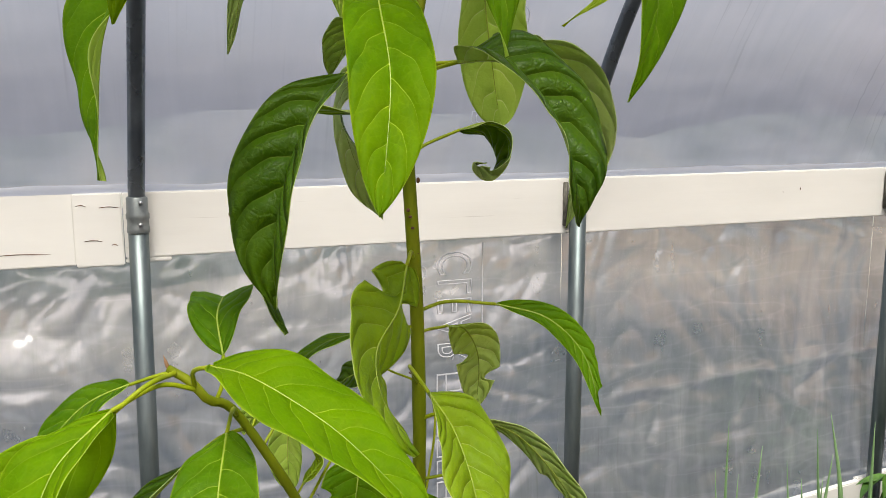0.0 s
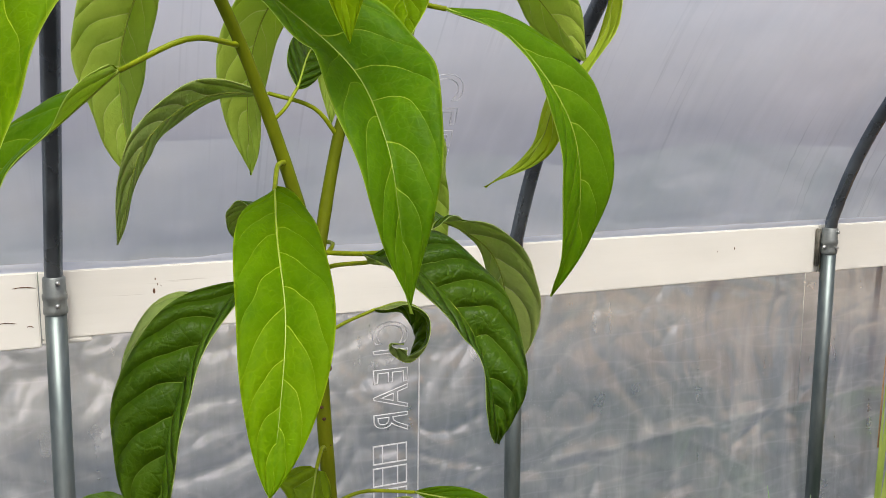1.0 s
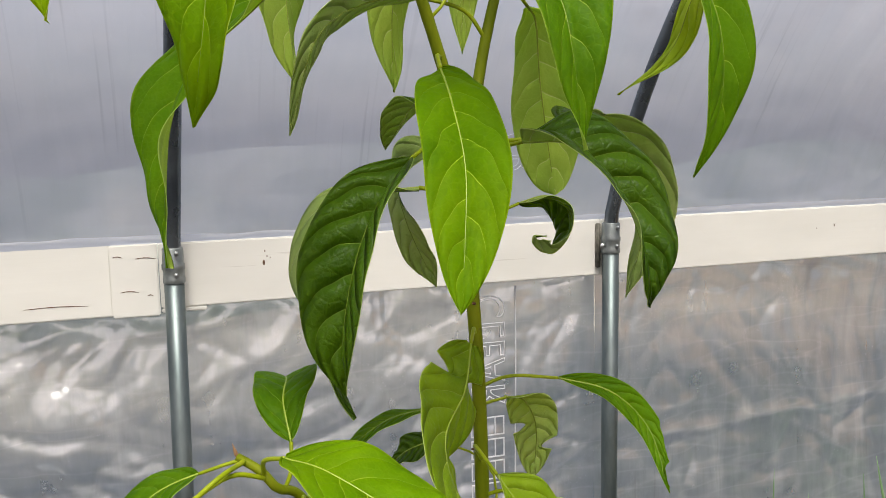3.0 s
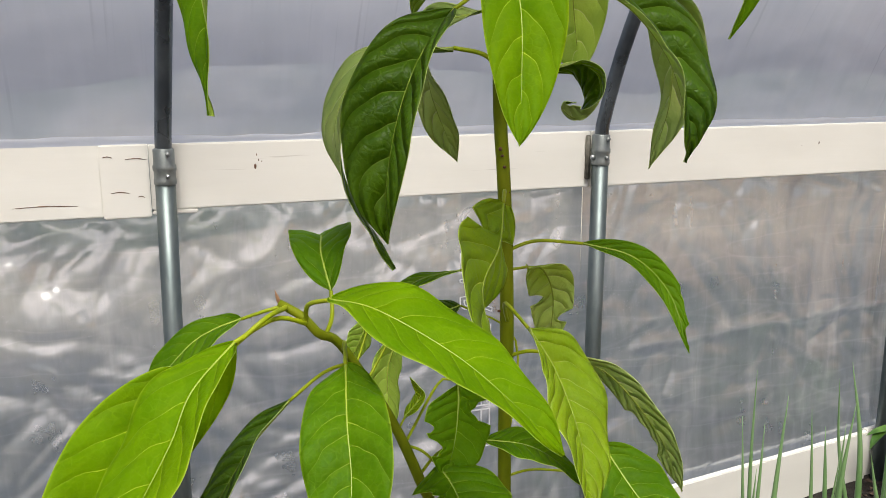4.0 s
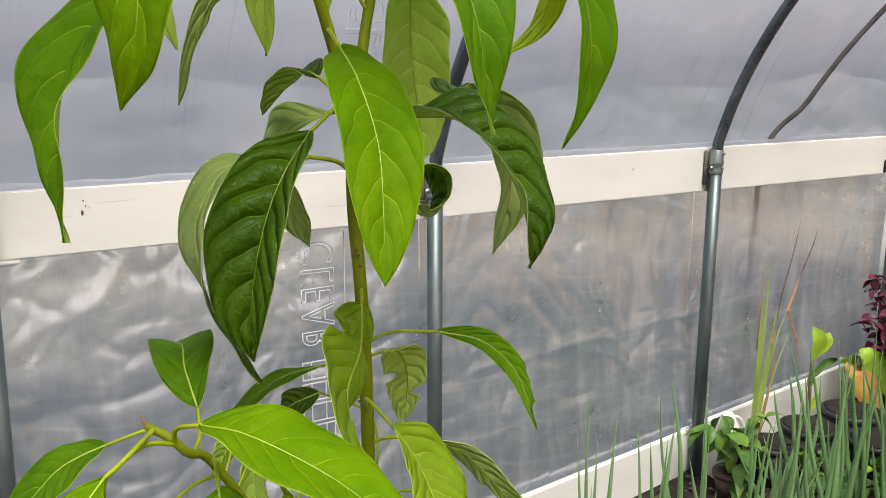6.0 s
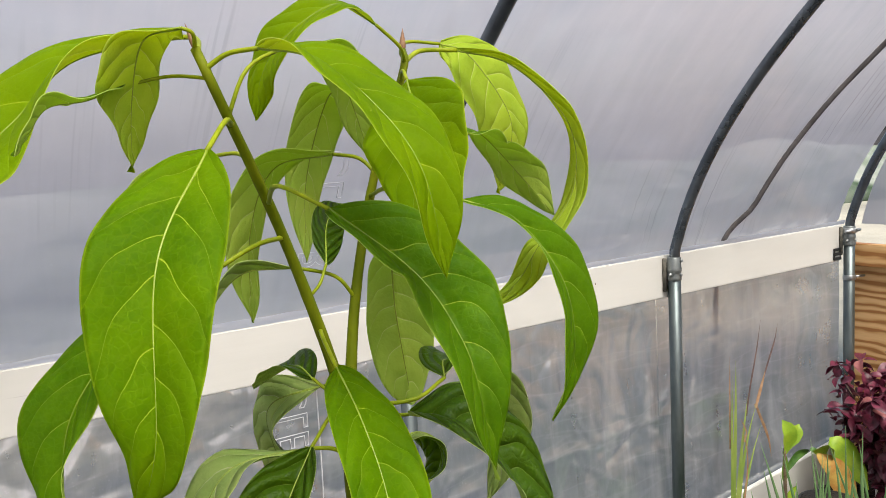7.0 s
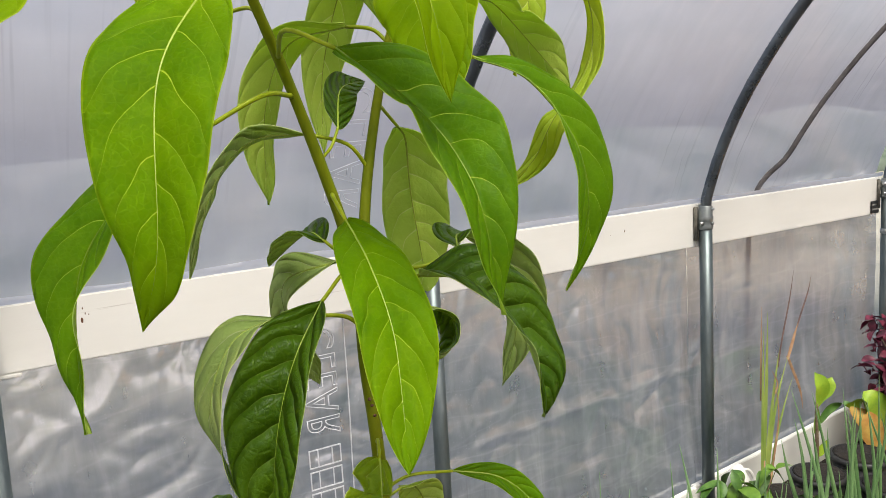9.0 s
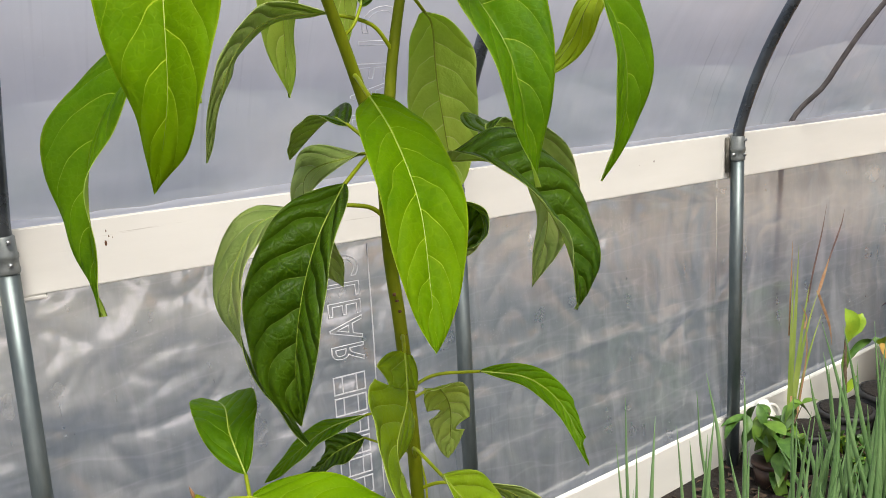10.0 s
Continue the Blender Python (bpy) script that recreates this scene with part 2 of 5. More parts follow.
def film_material(name, clear, stain, haze, white, marks, gloss, hue=(1.0, 1.0, 1.0)):
    """Greenhouse film: part clear, part milky and dusty, glossy, with drip marks."""
    m, ns, ln = material(name)
    cloud = noise_of(ns, ln, 1.6, 4)
    slant = noise_of(ns, ln, 3.0, 5, (1.0, 1.0, 2.4), rough=0.5)
    drips = noise_of(ns, ln, 5, 2, marks)
    patch = noise_of(ns, ln, 1.3, 2)
    speck = noise_of(ns, ln, 75, 4)
    crease = noise_of(ns, ln, 5, 6, rough=0.5)
    runs = math_node(ns, ln, "MULTIPLY", math_node(ns, ln, "MINIMUM", math_node(ns, ln, "MAXIMUM", math_node(ns, ln, "MULTIPLY_ADD", patch, 5.0, -2.3), 0.0), 1.0), stain)
    streak = ramp(ns, ln, drips, [(0.30, (0.42, 0.38, 0.37)), (0.41, (1, 1, 1))])
    tint = mixed(ns, ln, runs, tuple(white * h for h in hue), streak, "MULTIPLY")
    milk = ns.new("ShaderNodeBsdfTranslucent")
    ln.new(tint, milk.inputs[0])
    dust = ns.new("ShaderNodeBsdfDiffuse")
    dust.inputs[0].default_value = (0.60, 0.602, 0.612, 1)
    nb = bump(ns, ln, crease, 0.35, 0.02)
    clr = ns.new("ShaderNodeBsdfTransparent")
    clr.inputs[0].default_value = (0.90, 0.90, 0.94, 1)
    m1 = ns.new("ShaderNodeMixShader")
    fac = math_node(ns, ln, "MULTIPLY_ADD", cloud, 0.25, 1.0 - clear - 0.12)
    fac = math_node(ns, ln, "ADD", fac, math_node(ns, ln, "MULTIPLY_ADD", slant, haze, -0.5 * haze))
    tcs = ns.new("ShaderNodeTexCoord")
    mps = ns.new("ShaderNodeMapping")
    mps.inputs["Rotation"].default_value = (0, radians(-32), 0)
    mps.inputs["Scale"].default_value = (4.6, 1.0, 0.9)
    ln.new(tcs.outputs["Object"], mps.inputs[0])
    nzs = ns.new("ShaderNodeTexNoise")
    nzs.inputs["Scale"].default_value, nzs.inputs["Detail"].default_value = 2.6, 6.0
    nzs.inputs["Distortion"].default_value = 0.5
    ln.new(mps.outputs[0], nzs.inputs[0])
    fac = math_node(ns, ln, "ADD", fac, math_node(ns, ln, "MULTIPLY_ADD", nzs.outputs[0], haze * 1.5, -0.75 * haze))
    ln.new(math_node(ns, ln, "MINIMUM", math_node(ns, ln, "MAXIMUM", fac, 0.08), 1.0), m1.inputs[0])
    ln.new(clr.outputs[0], m1.inputs[1])
    ln.new(milk.outputs[0], m1.inputs[2])
    md = ns.new("ShaderNodeMixShader")
    sp = math_node(ns, ln, "MULTIPLY", math_node(ns, ln, "MAXIMUM", math_node(ns, ln, "MULTIPLY_ADD", speck, 6.0, -3.9), 0.0), math_node(ns, ln, "MULTIPLY", cloud, 0.5))
    # dried drops and scratches: thin pale curls in patches
    curl = noise_of(ns, ln, 15, 3)
    curl = math_node(ns, ln, "MAXIMUM", math_node(ns, ln, "SUBTRACT", 1.0, math_node(ns, ln, "MULTIPLY", math_node(ns, ln, "ABSOLUTE", math_node(ns, ln, "SUBTRACT", curl, 0.5)), 55.0)), 0.0)
    where = math_node(ns, ln, "MINIMUM", math_node(ns, ln, "MAXIMUM", math_node(ns, ln, "MULTIPLY_ADD", noise_of(ns, ln, 4.5, 3), 8.0, -4.3), 0.0), 1.0)
    curl = math_node(ns, ln, "MULTIPLY", math_node(ns, ln, "MULTIPLY", curl, where), haze * 0.18)
    sp = math_node(ns, ln, "ADD", sp, curl)
    # beads of water in patches
    bead = ns.new("ShaderNodeTexVoronoi")
    bead.inputs["Scale"].default_value = 62
    ln.new(tcs.outputs["Object"], bead.inputs["Vector"])
    wet = math_node(ns, ln, "MINIMUM", math_node(ns, ln, "MAXIMUM", math_node(ns, ln, "MULTIPLY_ADD", noise_of(ns, ln, 3.4, 4), 7.0, -3.7), 0.0), 1.0)
    beads = math_node(ns, ln, "MAXIMUM", math_node(ns, ln, "MULTIPLY_ADD", bead.outputs["Distance"], -4.5, 1.1), 0.0)
    sp = math_node(ns, ln, "ADD", sp, math_node(ns, ln, "MULTIPLY", math_node(ns, ln, "MULTIPLY", beads, wet), haze * 0.55))
    # long straight creases and soft upright streaks
    for turn, gap in ((24, 2.6), (-38, 3.4)):
        tcc = ns.new("ShaderNodeTexCoord")
        mpc = ns.new("ShaderNodeMapping")
        mpc.inputs["Rotation"].default_value = (0, radians(turn), 0)
        mpc.inputs["Scale"].default_value = (0.55, 0.3, 2.6)
        ln.new(tcc.outputs["Object"], mpc.inputs[0])
        nzc = ns.new("ShaderNodeTexNoise")
        nzc.inputs["Scale"].default_value, nzc.inputs["Detail"].default_value = gap, 2.0
        ln.new(mpc.outputs[0], nzc.inputs[0])
        fine = math_node(ns, ln, "SUBTRACT", 1.0, math_node(ns, ln, "MULTIPLY", math_node(ns, ln, "ABSOLUTE", math_node(ns, ln, "SUBTRACT", nzc.outputs[0], 0.5)), 42.0))
        fine = math_node(ns, ln, "MULTIPLY", math_node(ns, ln, "MAXIMUM", fine, 0.0), math_node(ns, ln, "MULTIPLY", slant, haze * 0.42))
        sp = math_node(ns, ln, "ADD", sp, fine)
    milky = math_node(ns, ln, "MAXIMUM", math_node(ns, ln, "MULTIPLY_ADD", nzs.outputs[0], 2.6, -1.38), 0.0)
    sp = math_node(ns, ln, "ADD", sp, math_node(ns, ln, "MULTIPLY", milky, haze * 0.9))
    upright = noise_of(ns, ln, 3.0, 5, (9.0, 1.0, 1.1))
    sp = math_node(ns, ln, "ADD", sp, math_node(ns, ln, "MULTIPLY", math_node(ns, ln, "MAXIMUM", math_node(ns, ln, "MULTIPLY_ADD", upright, 5.0, -2.6), 0.0), haze * 0.16))
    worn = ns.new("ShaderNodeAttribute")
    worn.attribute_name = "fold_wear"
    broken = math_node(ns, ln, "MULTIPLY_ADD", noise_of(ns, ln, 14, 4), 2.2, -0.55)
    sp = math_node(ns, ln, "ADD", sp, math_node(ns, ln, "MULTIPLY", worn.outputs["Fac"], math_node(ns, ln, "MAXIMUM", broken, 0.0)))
    # rubbed, cloudy patches of short scratches
    rub = noise_of(ns, ln, 30, 5, (1.0, 1.0, 0.45), rough=0.7)
    rubbed = noise_of(ns, ln, 2.4, 3)
    rub = math_node(ns, ln, "MULTIPLY", math_node(ns, ln, "MAXIMUM", math_node(ns, ln, "MULTIPLY_ADD", rub, 5.0, -2.65), 0.0), math_node(ns, ln, "MAXIMUM", math_node(ns, ln, "MULTIPLY_ADD", rubbed, 5.0, -2.4), 0.0))
    sp = math_node(ns, ln, "ADD", sp, math_node(ns, ln, "MULTIPLY", rub, haze * 0.45))
    ln.new(math_node(ns, ln, "ADD", math_node(ns, ln, "MULTIPLY", slant, haze * 0.4), math_node(ns, ln, "ADD", math_node(ns, ln, "MINIMUM", sp, 0.42), 0.06)), md.inputs[0])
    ln.new(m1.outputs[0], md.inputs[1])
    ln.new(dust.outputs[0], md.inputs[2])
    gl = ns.new("ShaderNodeBsdfGlossy")
    gl.inputs["Roughness"].default_value = 0.15
    ln.new(nb, gl.inputs["Normal"])
    fr = ns.new("ShaderNodeFresnel")
    fr.inputs[0].default_value = 1.5
    ln.new(nb, fr.inputs["Normal"])
    m2 = ns.new("ShaderNodeMixShader")
    ln.new(math_node(ns, ln, "MINIMUM", math_node(ns, ln, "MULTIPLY", fr.outputs[0], gloss), 0.29), m2.inputs[0])
    ln.new(md.outputs[0], m2.inputs[1])
    ln.new(gl.outputs[0], m2.inputs[2])
    finish(ns, ln, m2.outputs[0])
    return m


FILM_LOW = film_material("clear_film", 0.45, 0.3, 0.50, 0.495, (16, 0.5, 0.5), 7.5, (0.96, 0.99, 1.00))
FILM_TOP = film_material("hazy_film", 0.16, 0.45, 0.16, 0.56, (13, 0.25, 0.25), 1.0, (1.10, 1.0, 0.975))
FILM_LAP = film_material("doubled_film", 0.03, 0.1, 0.10, 0.80, (13, 0.25, 0.25), 2.5, (0.96, 0.985, 1.08))
INK = plain("white_print", (0.48, 0.48, 0.50), (0.60, 0.60, 0.62), 40, 0.5)
INK_FAINT = plain("faint_print", (0.58, 0.58, 0.60), (0.70, 0.70, 0.72), 30, 0.6)
SOIL = plain("dark_soil", (0.008, 0.0065, 0.005), (0.026, 0.019, 0.014), 7, 0.95, relief=0.8, depth=0.02, fine=70)


def yard():
    """Blue-grey gravel by the wall that thins out into dry tan grass."""
    m, ns, ln = material("gravel_and_dry_grass")
    tc = ns.new("ShaderNodeTexCoord")
    sep = ns.new("ShaderNodeSeparateXYZ")
    ln.new(tc.outputs["Object"], sep.inputs[0])
    broad = noise_of(ns, ln, 0.55, 5)
    fine = noise_of(ns, ln, 40, 4)
    stone = ramp(ns, ln, broad, [(0.35, (0.026, 0.040, 0.040)), (0.65, (0.082, 0.094, 0.100))])
    straw = ramp(ns, ln, broad, [(0.35, (0.26, 0.25, 0.20)), (0.65, (0.44, 0.41, 0.325))])
    turn = math_node(ns, ln, "MINIMUM", math_node(ns, ln, "MAXIMUM", math_node(ns, ln, "MULTIPLY_ADD", sep.outputs[0], 0.55, -2.0), 0.0), 1.0)
    edge = math_node(ns, ln, "MULTIPLY_ADD", turn, -1.9, 3.3)
    fac = math_node(ns, ln, "SUBTRACT", sep.outputs[1], edge)
    fac = math_node(ns, ln, "MULTIPLY_ADD", noise_of(ns, ln, 0.9, 4), 1.4, math_node(ns, ln, "MULTIPLY_ADD", fac, 0.55, -0.2))
    fac = math_node(ns, ln, "MINIMUM", math_node(ns, ln, "MAXIMUM", fac, 0.0), 1.0)
    col = mixed(ns, ln, fac, stone, straw)
    col = mixed(ns, ln, 0.3, col, ramp(ns, ln, fine, [(0.3, (0.55, 0.55, 0.55)), (0.7, (1, 1, 1))]), "MULTIPLY")
    finish(ns, ln, principled(ns, ln, col, 0.95, 0, bump(ns, ln, fine, 0.5, 0.01)).outputs[0])
    return m


YARD = yard()
# colour of the added floor strip, paler than the soil for bounced light
BOUNCE_FLOOR = plain("bounce_floor", (0.055, 0.050, 0.042), (0.12, 0.108, 0.094), 9, 0.95, relief=0.6, depth=0.015, fine=60)
LITTER = plain("dry_leaf", (0.022, 0.016, 0.011), (0.095, 0.062, 0.040), 30, 0.85)
ONION = plain("onion_green", (0.105, 0.215, 0.070), (0.20, 0.335, 0.135), 14, 0.4, relief=0.1, depth=0.001, stretch=(1, 1, 0.2))
PURPLE = plain("burgundy_leaf", (0.040, 0.005, 0.013), (0.17, 0.020, 0.050), 30, 0.45)
PINKISH = plain("faded_pink_leaf", (0.20, 0.05, 0.06), (0.34, 0.12, 0.11), 40, 0.55)
LIME = plain("lime_leaf", (0.20, 0.36, 0.02), (0.34, 0.48, 0.03), 18, 0.45)
AMBER = plain("withered_amber_leaf", (0.45, 0.20, 0.04), (0.62, 0.40, 0.09), 22, 0.6)
HERB = plain("herb_green", (0.035, 0.105, 0.012), (0.085, 0.19, 0.022), 30, 0.5)
BROAD = plain("broad_leaf_green", (0.070, 0.165, 0.014), (0.14, 0.26, 0.024), 24, 0.45)
STRAW = plain("dry_straw", (0.28, 0.15, 0.07), (0.42, 0.26, 0.14), 30, 0.7)
DRY_TIP = plain("dark_dry_tip", (0.07, 0.040, 0.034), (0.15, 0.085, 0.065), 30, 0.7)
GRASS = plain("grass_blade", (0.17, 0.26, 0.04), (0.31, 0.38, 0.09), 20, 0.5, stretch=(1, 1, 0.2))
WHITE = plain("white_plastic", (0.70, 0.69, 0.65), (0.80, 0.79, 0.75), 14, 0.5)
REDPOT = plain("brown_plastic", (0.03, 0.017, 0.012), (0.07, 0.04, 0.028), 18, 0.45)
STRAP = plain("grey_strap", (0.055, 0.050, 0.050), (0.11, 0.10, 0.10), 20, 0.8)
TWIG = plain("brown_twig", (0.10, 0.07, 0.04), (0.20, 0.14, 0.09), 60, 0.8)


def plywood():
    m, ns, ln = material("raw_plywood")
    tc = ns.new("ShaderNodeTexCoord")
    mp = ns.new("ShaderNodeMapping")
    mp.inputs["Scale"].default_value = (1, 1.1, 5.0)
    ln.new(tc.outputs["Object"], mp.inputs[0])
    wv = ns.new("ShaderNodeTexWave")
    wv.bands_direction = "Z"
    wv.inputs["Scale"].default_value, wv.inputs["Distortion"].default_value = 1.5, 9.0
    wv.inputs["Detail"].default_value, wv.inputs["Detail Scale"].default_value = 3.0, 1.2
    ln.new(mp.outputs[0], wv.inputs[0])
    fine = noise_of(ns, ln, 30, 5, (1, 0.3, 8))
    col = ramp(ns, ln, wv.outputs[0], [(0.10, (0.36, 0.16, 0.05)), (0.45, (0.62, 0.36, 0.14)), (0.9, (0.72, 0.47, 0.22))])
    col = mixed(ns, ln, 0.25, col, ramp(ns, ln, fine, [(0.3, (0.6, 0.55, 0.5)), (0.7, (1, 1, 1))]), "MULTIPLY")
    finish(ns, ln, principled(ns, ln, col, 0.65, 0, bump(ns, ln, fine, 0.2, 0.001), 0.3).outputs[0])
    return m


PLY = plywood()


# ---- mesh helpers ----
def part(name, bm, mat, parent=None, label="", smooth=True):
    """One mesh object from a bmesh, under a thing or a part."""
    me = bpy.data.meshes.new(name)
    bm.to_mesh(me)
    bm.free()
    for mm in (mat if isinstance(mat, (list, tuple)) else [mat]):
        me.materials.append(mm)
    if smooth:
        me.polygons.foreach_set("use_smooth", [True] * len(me.polygons))
    ob = new(name, me)
    ob.parent = parent
    if label:
        tagged(ob, label)
    return ob


def thing(name, label, category, group="", kind=""):
    ob = new(name)
    ob.empty_display_size = 0.05
    return tagged(ob, label, category, group, kind)


def box_bm(x0, x1, y0, y1, z0, z1, bevel=0.0, slope=0.0, bm=None):
    """A bevelled box; slope lifts it along x."""
    bm = bm or bmesh.new()
    made = bmesh.ops.create_cube(bm, size=1)["verts"]
    for v in made:
        x = x0 + (v.co.x + 0.5) * (x1 - x0)
        v.co = (x, y0 + (v.co.y + 0.5) * (y1 - y0), z0 + (v.co.z + 0.5) * (z1 - z0) + slope * (x - x0))
    if bevel:
        es = list({e for v in made for e in v.link_edges})
        bmesh.ops.bevel(bm, geom=es, offset=bevel, segments=2, affect="EDGES")
    return bm


def spline(points, n):
    """Catmull-Rom through the points: n places along it, evenly spread."""
    P = [Vector(p) for p in points]
    P = [2 * P[0] - P[1]] + P + [2 * P[-1] - P[-2]]
    fine = []
    for i in range(1, len(P) - 2):
        a, b, c, d = P[i - 1:i + 3]
        for k in range(24):
            t = k / 24
            fine.append(0.5 * (2 * b + (c - a) * t + (2 * a - 5 * b + 4 * c - d) * t * t + (3 * b - a - 3 * c + d) * t ** 3))
    fine.append(P[-2])
    run = [0.0]
    for p, q in zip(fine, fine[1:]):
        run.append(run[-1] + (q - p).length)
    out, k = [], 0
    for i in range(n):
        s = run[-1] * i / (n - 1)
        while k < len(run) - 2 and run[k + 1] < s:
            k += 1
        f = (s - run[k]) / max(run[k + 1] - run[k], 1e-9)
        out.append(fine[k].lerp(fine[k + 1], min(max(f, 0), 1)))
    return out


def tube_bm(path, radii, sides=10, bm=None, cap=True):
    """A tube along a path with a radius for each place."""
    bm = bm or bmesh.new()
    path = [Vector(p) for p in path]
    ref, rings = None, []
    for i, p in enumerate(path):
        t = (path[min(i + 1, len(path) - 1)] - path[max(i - 1, 0)]).normalized()
        if ref is None:
            ref = t.orthogonal().normalized()
        ref = (ref - t * ref.dot(t)).normalized()
        other = t.cross(ref)
        r = radii[i] if isinstance(radii, (list, tuple)) else radii
        rings.append([bm.verts.new(p + r * (ref * math.cos(2 * math.pi * k / sides) + other * math.sin(2 * math.pi * k / sides))) for k in range(sides)])
    for a, b in zip(rings, rings[1:]):
        for k in range(sides):
            bm.faces.new((a[k], a[(k + 1) % sides], b[(k + 1) % sides], b[k]))
    if cap:
        bm.faces.new(rings[0][::-1])
        bm.faces.new(rings[-1])
    return bm


# ---- ground ----
SLOPE = 0.085


def ground_z(x):
    return -0.225 + SLOPE * (max(min(x, 6.0), -6.0) - 1.8)


def hoop_profile(z):
    """How far the hoops lean in at a height above the hip board."""
    h = z - 1.14
    if h <= 0:
        return 0.0
    return -0.22 * h - 0.50 * h * h


def arch_path(n=60, out=0.0, top=2.05):
    """From the hip board over the ridge to the far side, in the y-z plane."""
    pts = [(0.0, 1.02), (0.0, 1.14)]
    for i in range(1, 19):
        z = 1.14 + (top - 1.14) * i / 18
        pts.append((hoop_profile(z), z))
    y0, z0 = pts[-1]
    ry, rz = -3.0, 3.35
    for i in range(1, 13):
        f = i / 12
        ang = f * math.pi / 2
        pts.append((y0 + (ry - y0) * (0.55 * f + 0.45 * math.sin(ang)) if i < 12 else ry, z0 + (rz - z0) * math.sin(ang) ** 0.9))
    pts += [(2 * ry - y, z) for y, z in pts[-2::-1]]
    return pts


bm = bmesh.new()
xs = [-90, -30, -10] + [-6 + 0.25 * i for i in range(49)] + [10, 30, 90]
ys = [-90, -30, -12] + [-8 + 0.25 * i for i in range(41)] + [5, 12, 40, 120]
grid = [[bm.verts.new((x, y, ground_z(x) + (0.02 * noise.noise(Vector((x * 2.3, y * 2.3, 0))) if abs(x) < 7 and abs(y) < 9 else 0))) for y in ys] for x in xs]
for i in range(len(xs) - 1):
    for j in range(len(ys) - 1):
        bm.faces.new((grid[i][j], grid[i + 1][j], grid[i + 1][j + 1], grid[i][j + 1]))
tagged(part("ground", bm, SOIL), "dark bare soil with litter inside the greenhouse", "ground", kind="structure")

# an unseen strip of paler floor, added to bounce light up under the leaves
bm = bmesh.new()
rows = []
for i in range(34):
    x = -4.5 + 0.248 * i
    rows.append([bm.verts.new((x, -5.9 + 3.95 * j / 16 + 0.05 * noise.noise(Vector((x * 2, j, 8))), ground_z(x) + 0.034 + 0.012 * noise.noise(Vector((x * 3, j * 0.9, 6))))) for j in range(17)])
for a, b in zip(rows, rows[1:]):
    for j in range(16):
        bm.faces.new((a[j], b[j], b[j + 1], a[j + 1]))
tagged(part("path", bm, BOUNCE_FLOOR), "unseen dull brown floor strip added to bounce light up at the leaves", "path", kind="structure")

# outside the film
bm = bmesh.new()
rows = []
for i in range(61):
    x = -12 + 0.5 * i
    rows.append([bm.verts.new((x, 0.22 + 0.2195 * j, ground_z(x) + 0.03 + 0.015 * noise.noise(Vector((x * 2, j * 0.44, 4))))) for j in range(41)])
for a, b in zip(rows, rows[1:]):
    for j in range(40):
        bm.faces.new((a[j], b[j], b[j + 1], a[j + 1]))
tagged(part("outside_ground", bm, YARD), "blue-grey gravel outside that thins into dry tan grass", "ground", kind="structure")

# ---- greenhouse side wall: posts, hoops, boards ----
POSTS = [-3.66, -2.44, -1.22, -0.01, 1.213, 2.44, 3.64]
for x in POSTS:
    hoop = thing("greenhouse_hoop", "galvanised steel post with a bent hoop in a bolted sleeve", "hoop", "hoops of the greenhouse", "structure")
    hoop.location = (x, 0, ground_z(x))
    dz = -ground_z(x)
    lean = -0.02 if abs(x) < 0.1 else 0.0
    skew = 0.05
    part("post", tube_bm([(lean, 0, -0.25), (lean * 0.5, 0, 0.5 + dz * 0.5), (0, 0, 1.085 + dz)], 0.0245, 20), STEEL, hoop)
    part("bent_hoop", tube_bm(spline([(skew * min(0.75, max(0.0, z - 1.14)), y, z + dz) for y, z in arch_path()], 110), 0.0205, 16), STEEL_DARK, hoop)
    part("far_post", tube_bm([(0, -6.0, -0.25), (0, -6.0, 1.085 + dz)], 0.0245, 14), STEEL, hoop)
    z = 1.06 + dz
    prof = [(0.0, 0.0245), (0.004, 0.0275), (0.014, 0.0275), (0.018, 0.0262), (0.034, 0.0262), (0.038, 0.0285), (0.048, 0.0285), (0.052, 0.026), (0.088, 0.0258), (0.092, 0.0215)]
    part("sleeve", tube_bm([(0, 0, z - 0.012 + h) for h, _ in prof], [r for _, r in prof], 20), SLEEVE, hoop)
    for h, sx in ((0.066, 0.3), (0.012, 0.2)):
        b = tube_bm([(0.0265 * sx, -0.024, z + h), (0.0265 * sx, -0.032, z + h)], 0.0055, 6)
        part("bolt", b, ZINC, hoop)
    # the clip that holds the board
    if x > 0.5:
        b = box_bm(-0.036, -0.0235, 0.016, 0.029, z - 0.055, z + 0.075, 0.002)
        part("board_clip", b, RUST, hoop)
        b = box_bm(-0.038, -0.020, -0.012, -0.005, z + 0.006, z + 0.020, 0.002)
        part("clip_tab", b, ZINC, hoop)

hip = thing("hip_board", "white-painted board along the greenhouse wall, with a spliced joint", "board", kind="structure")
B0, B1 = 0.981, 1.146
for a, b, y, z0, z1 in ((-4.6, -0.158, 0.032, B0 - 0.012, B1 + 0.004), (-0.158, -0.046, 0.022, B0 - 0.016, B1 + 0.002), (-0.044, 0.067, 0.030, B0 - 0.012, B0 - 0.0002), (-0.044, 1.195, 0.030, B0, B1),
                         (1.197, 2.425, 0.031, B0 - 0.001, B1 - 0.001), (2.427, 3.628, 0.030, B0 - 0.002, B1 - 0.002)):
    bm = box_bm(a, b, y, y + 0.036, z0, z1, 0.003)
    part("board", bm, BOARD, hip, smooth=False)
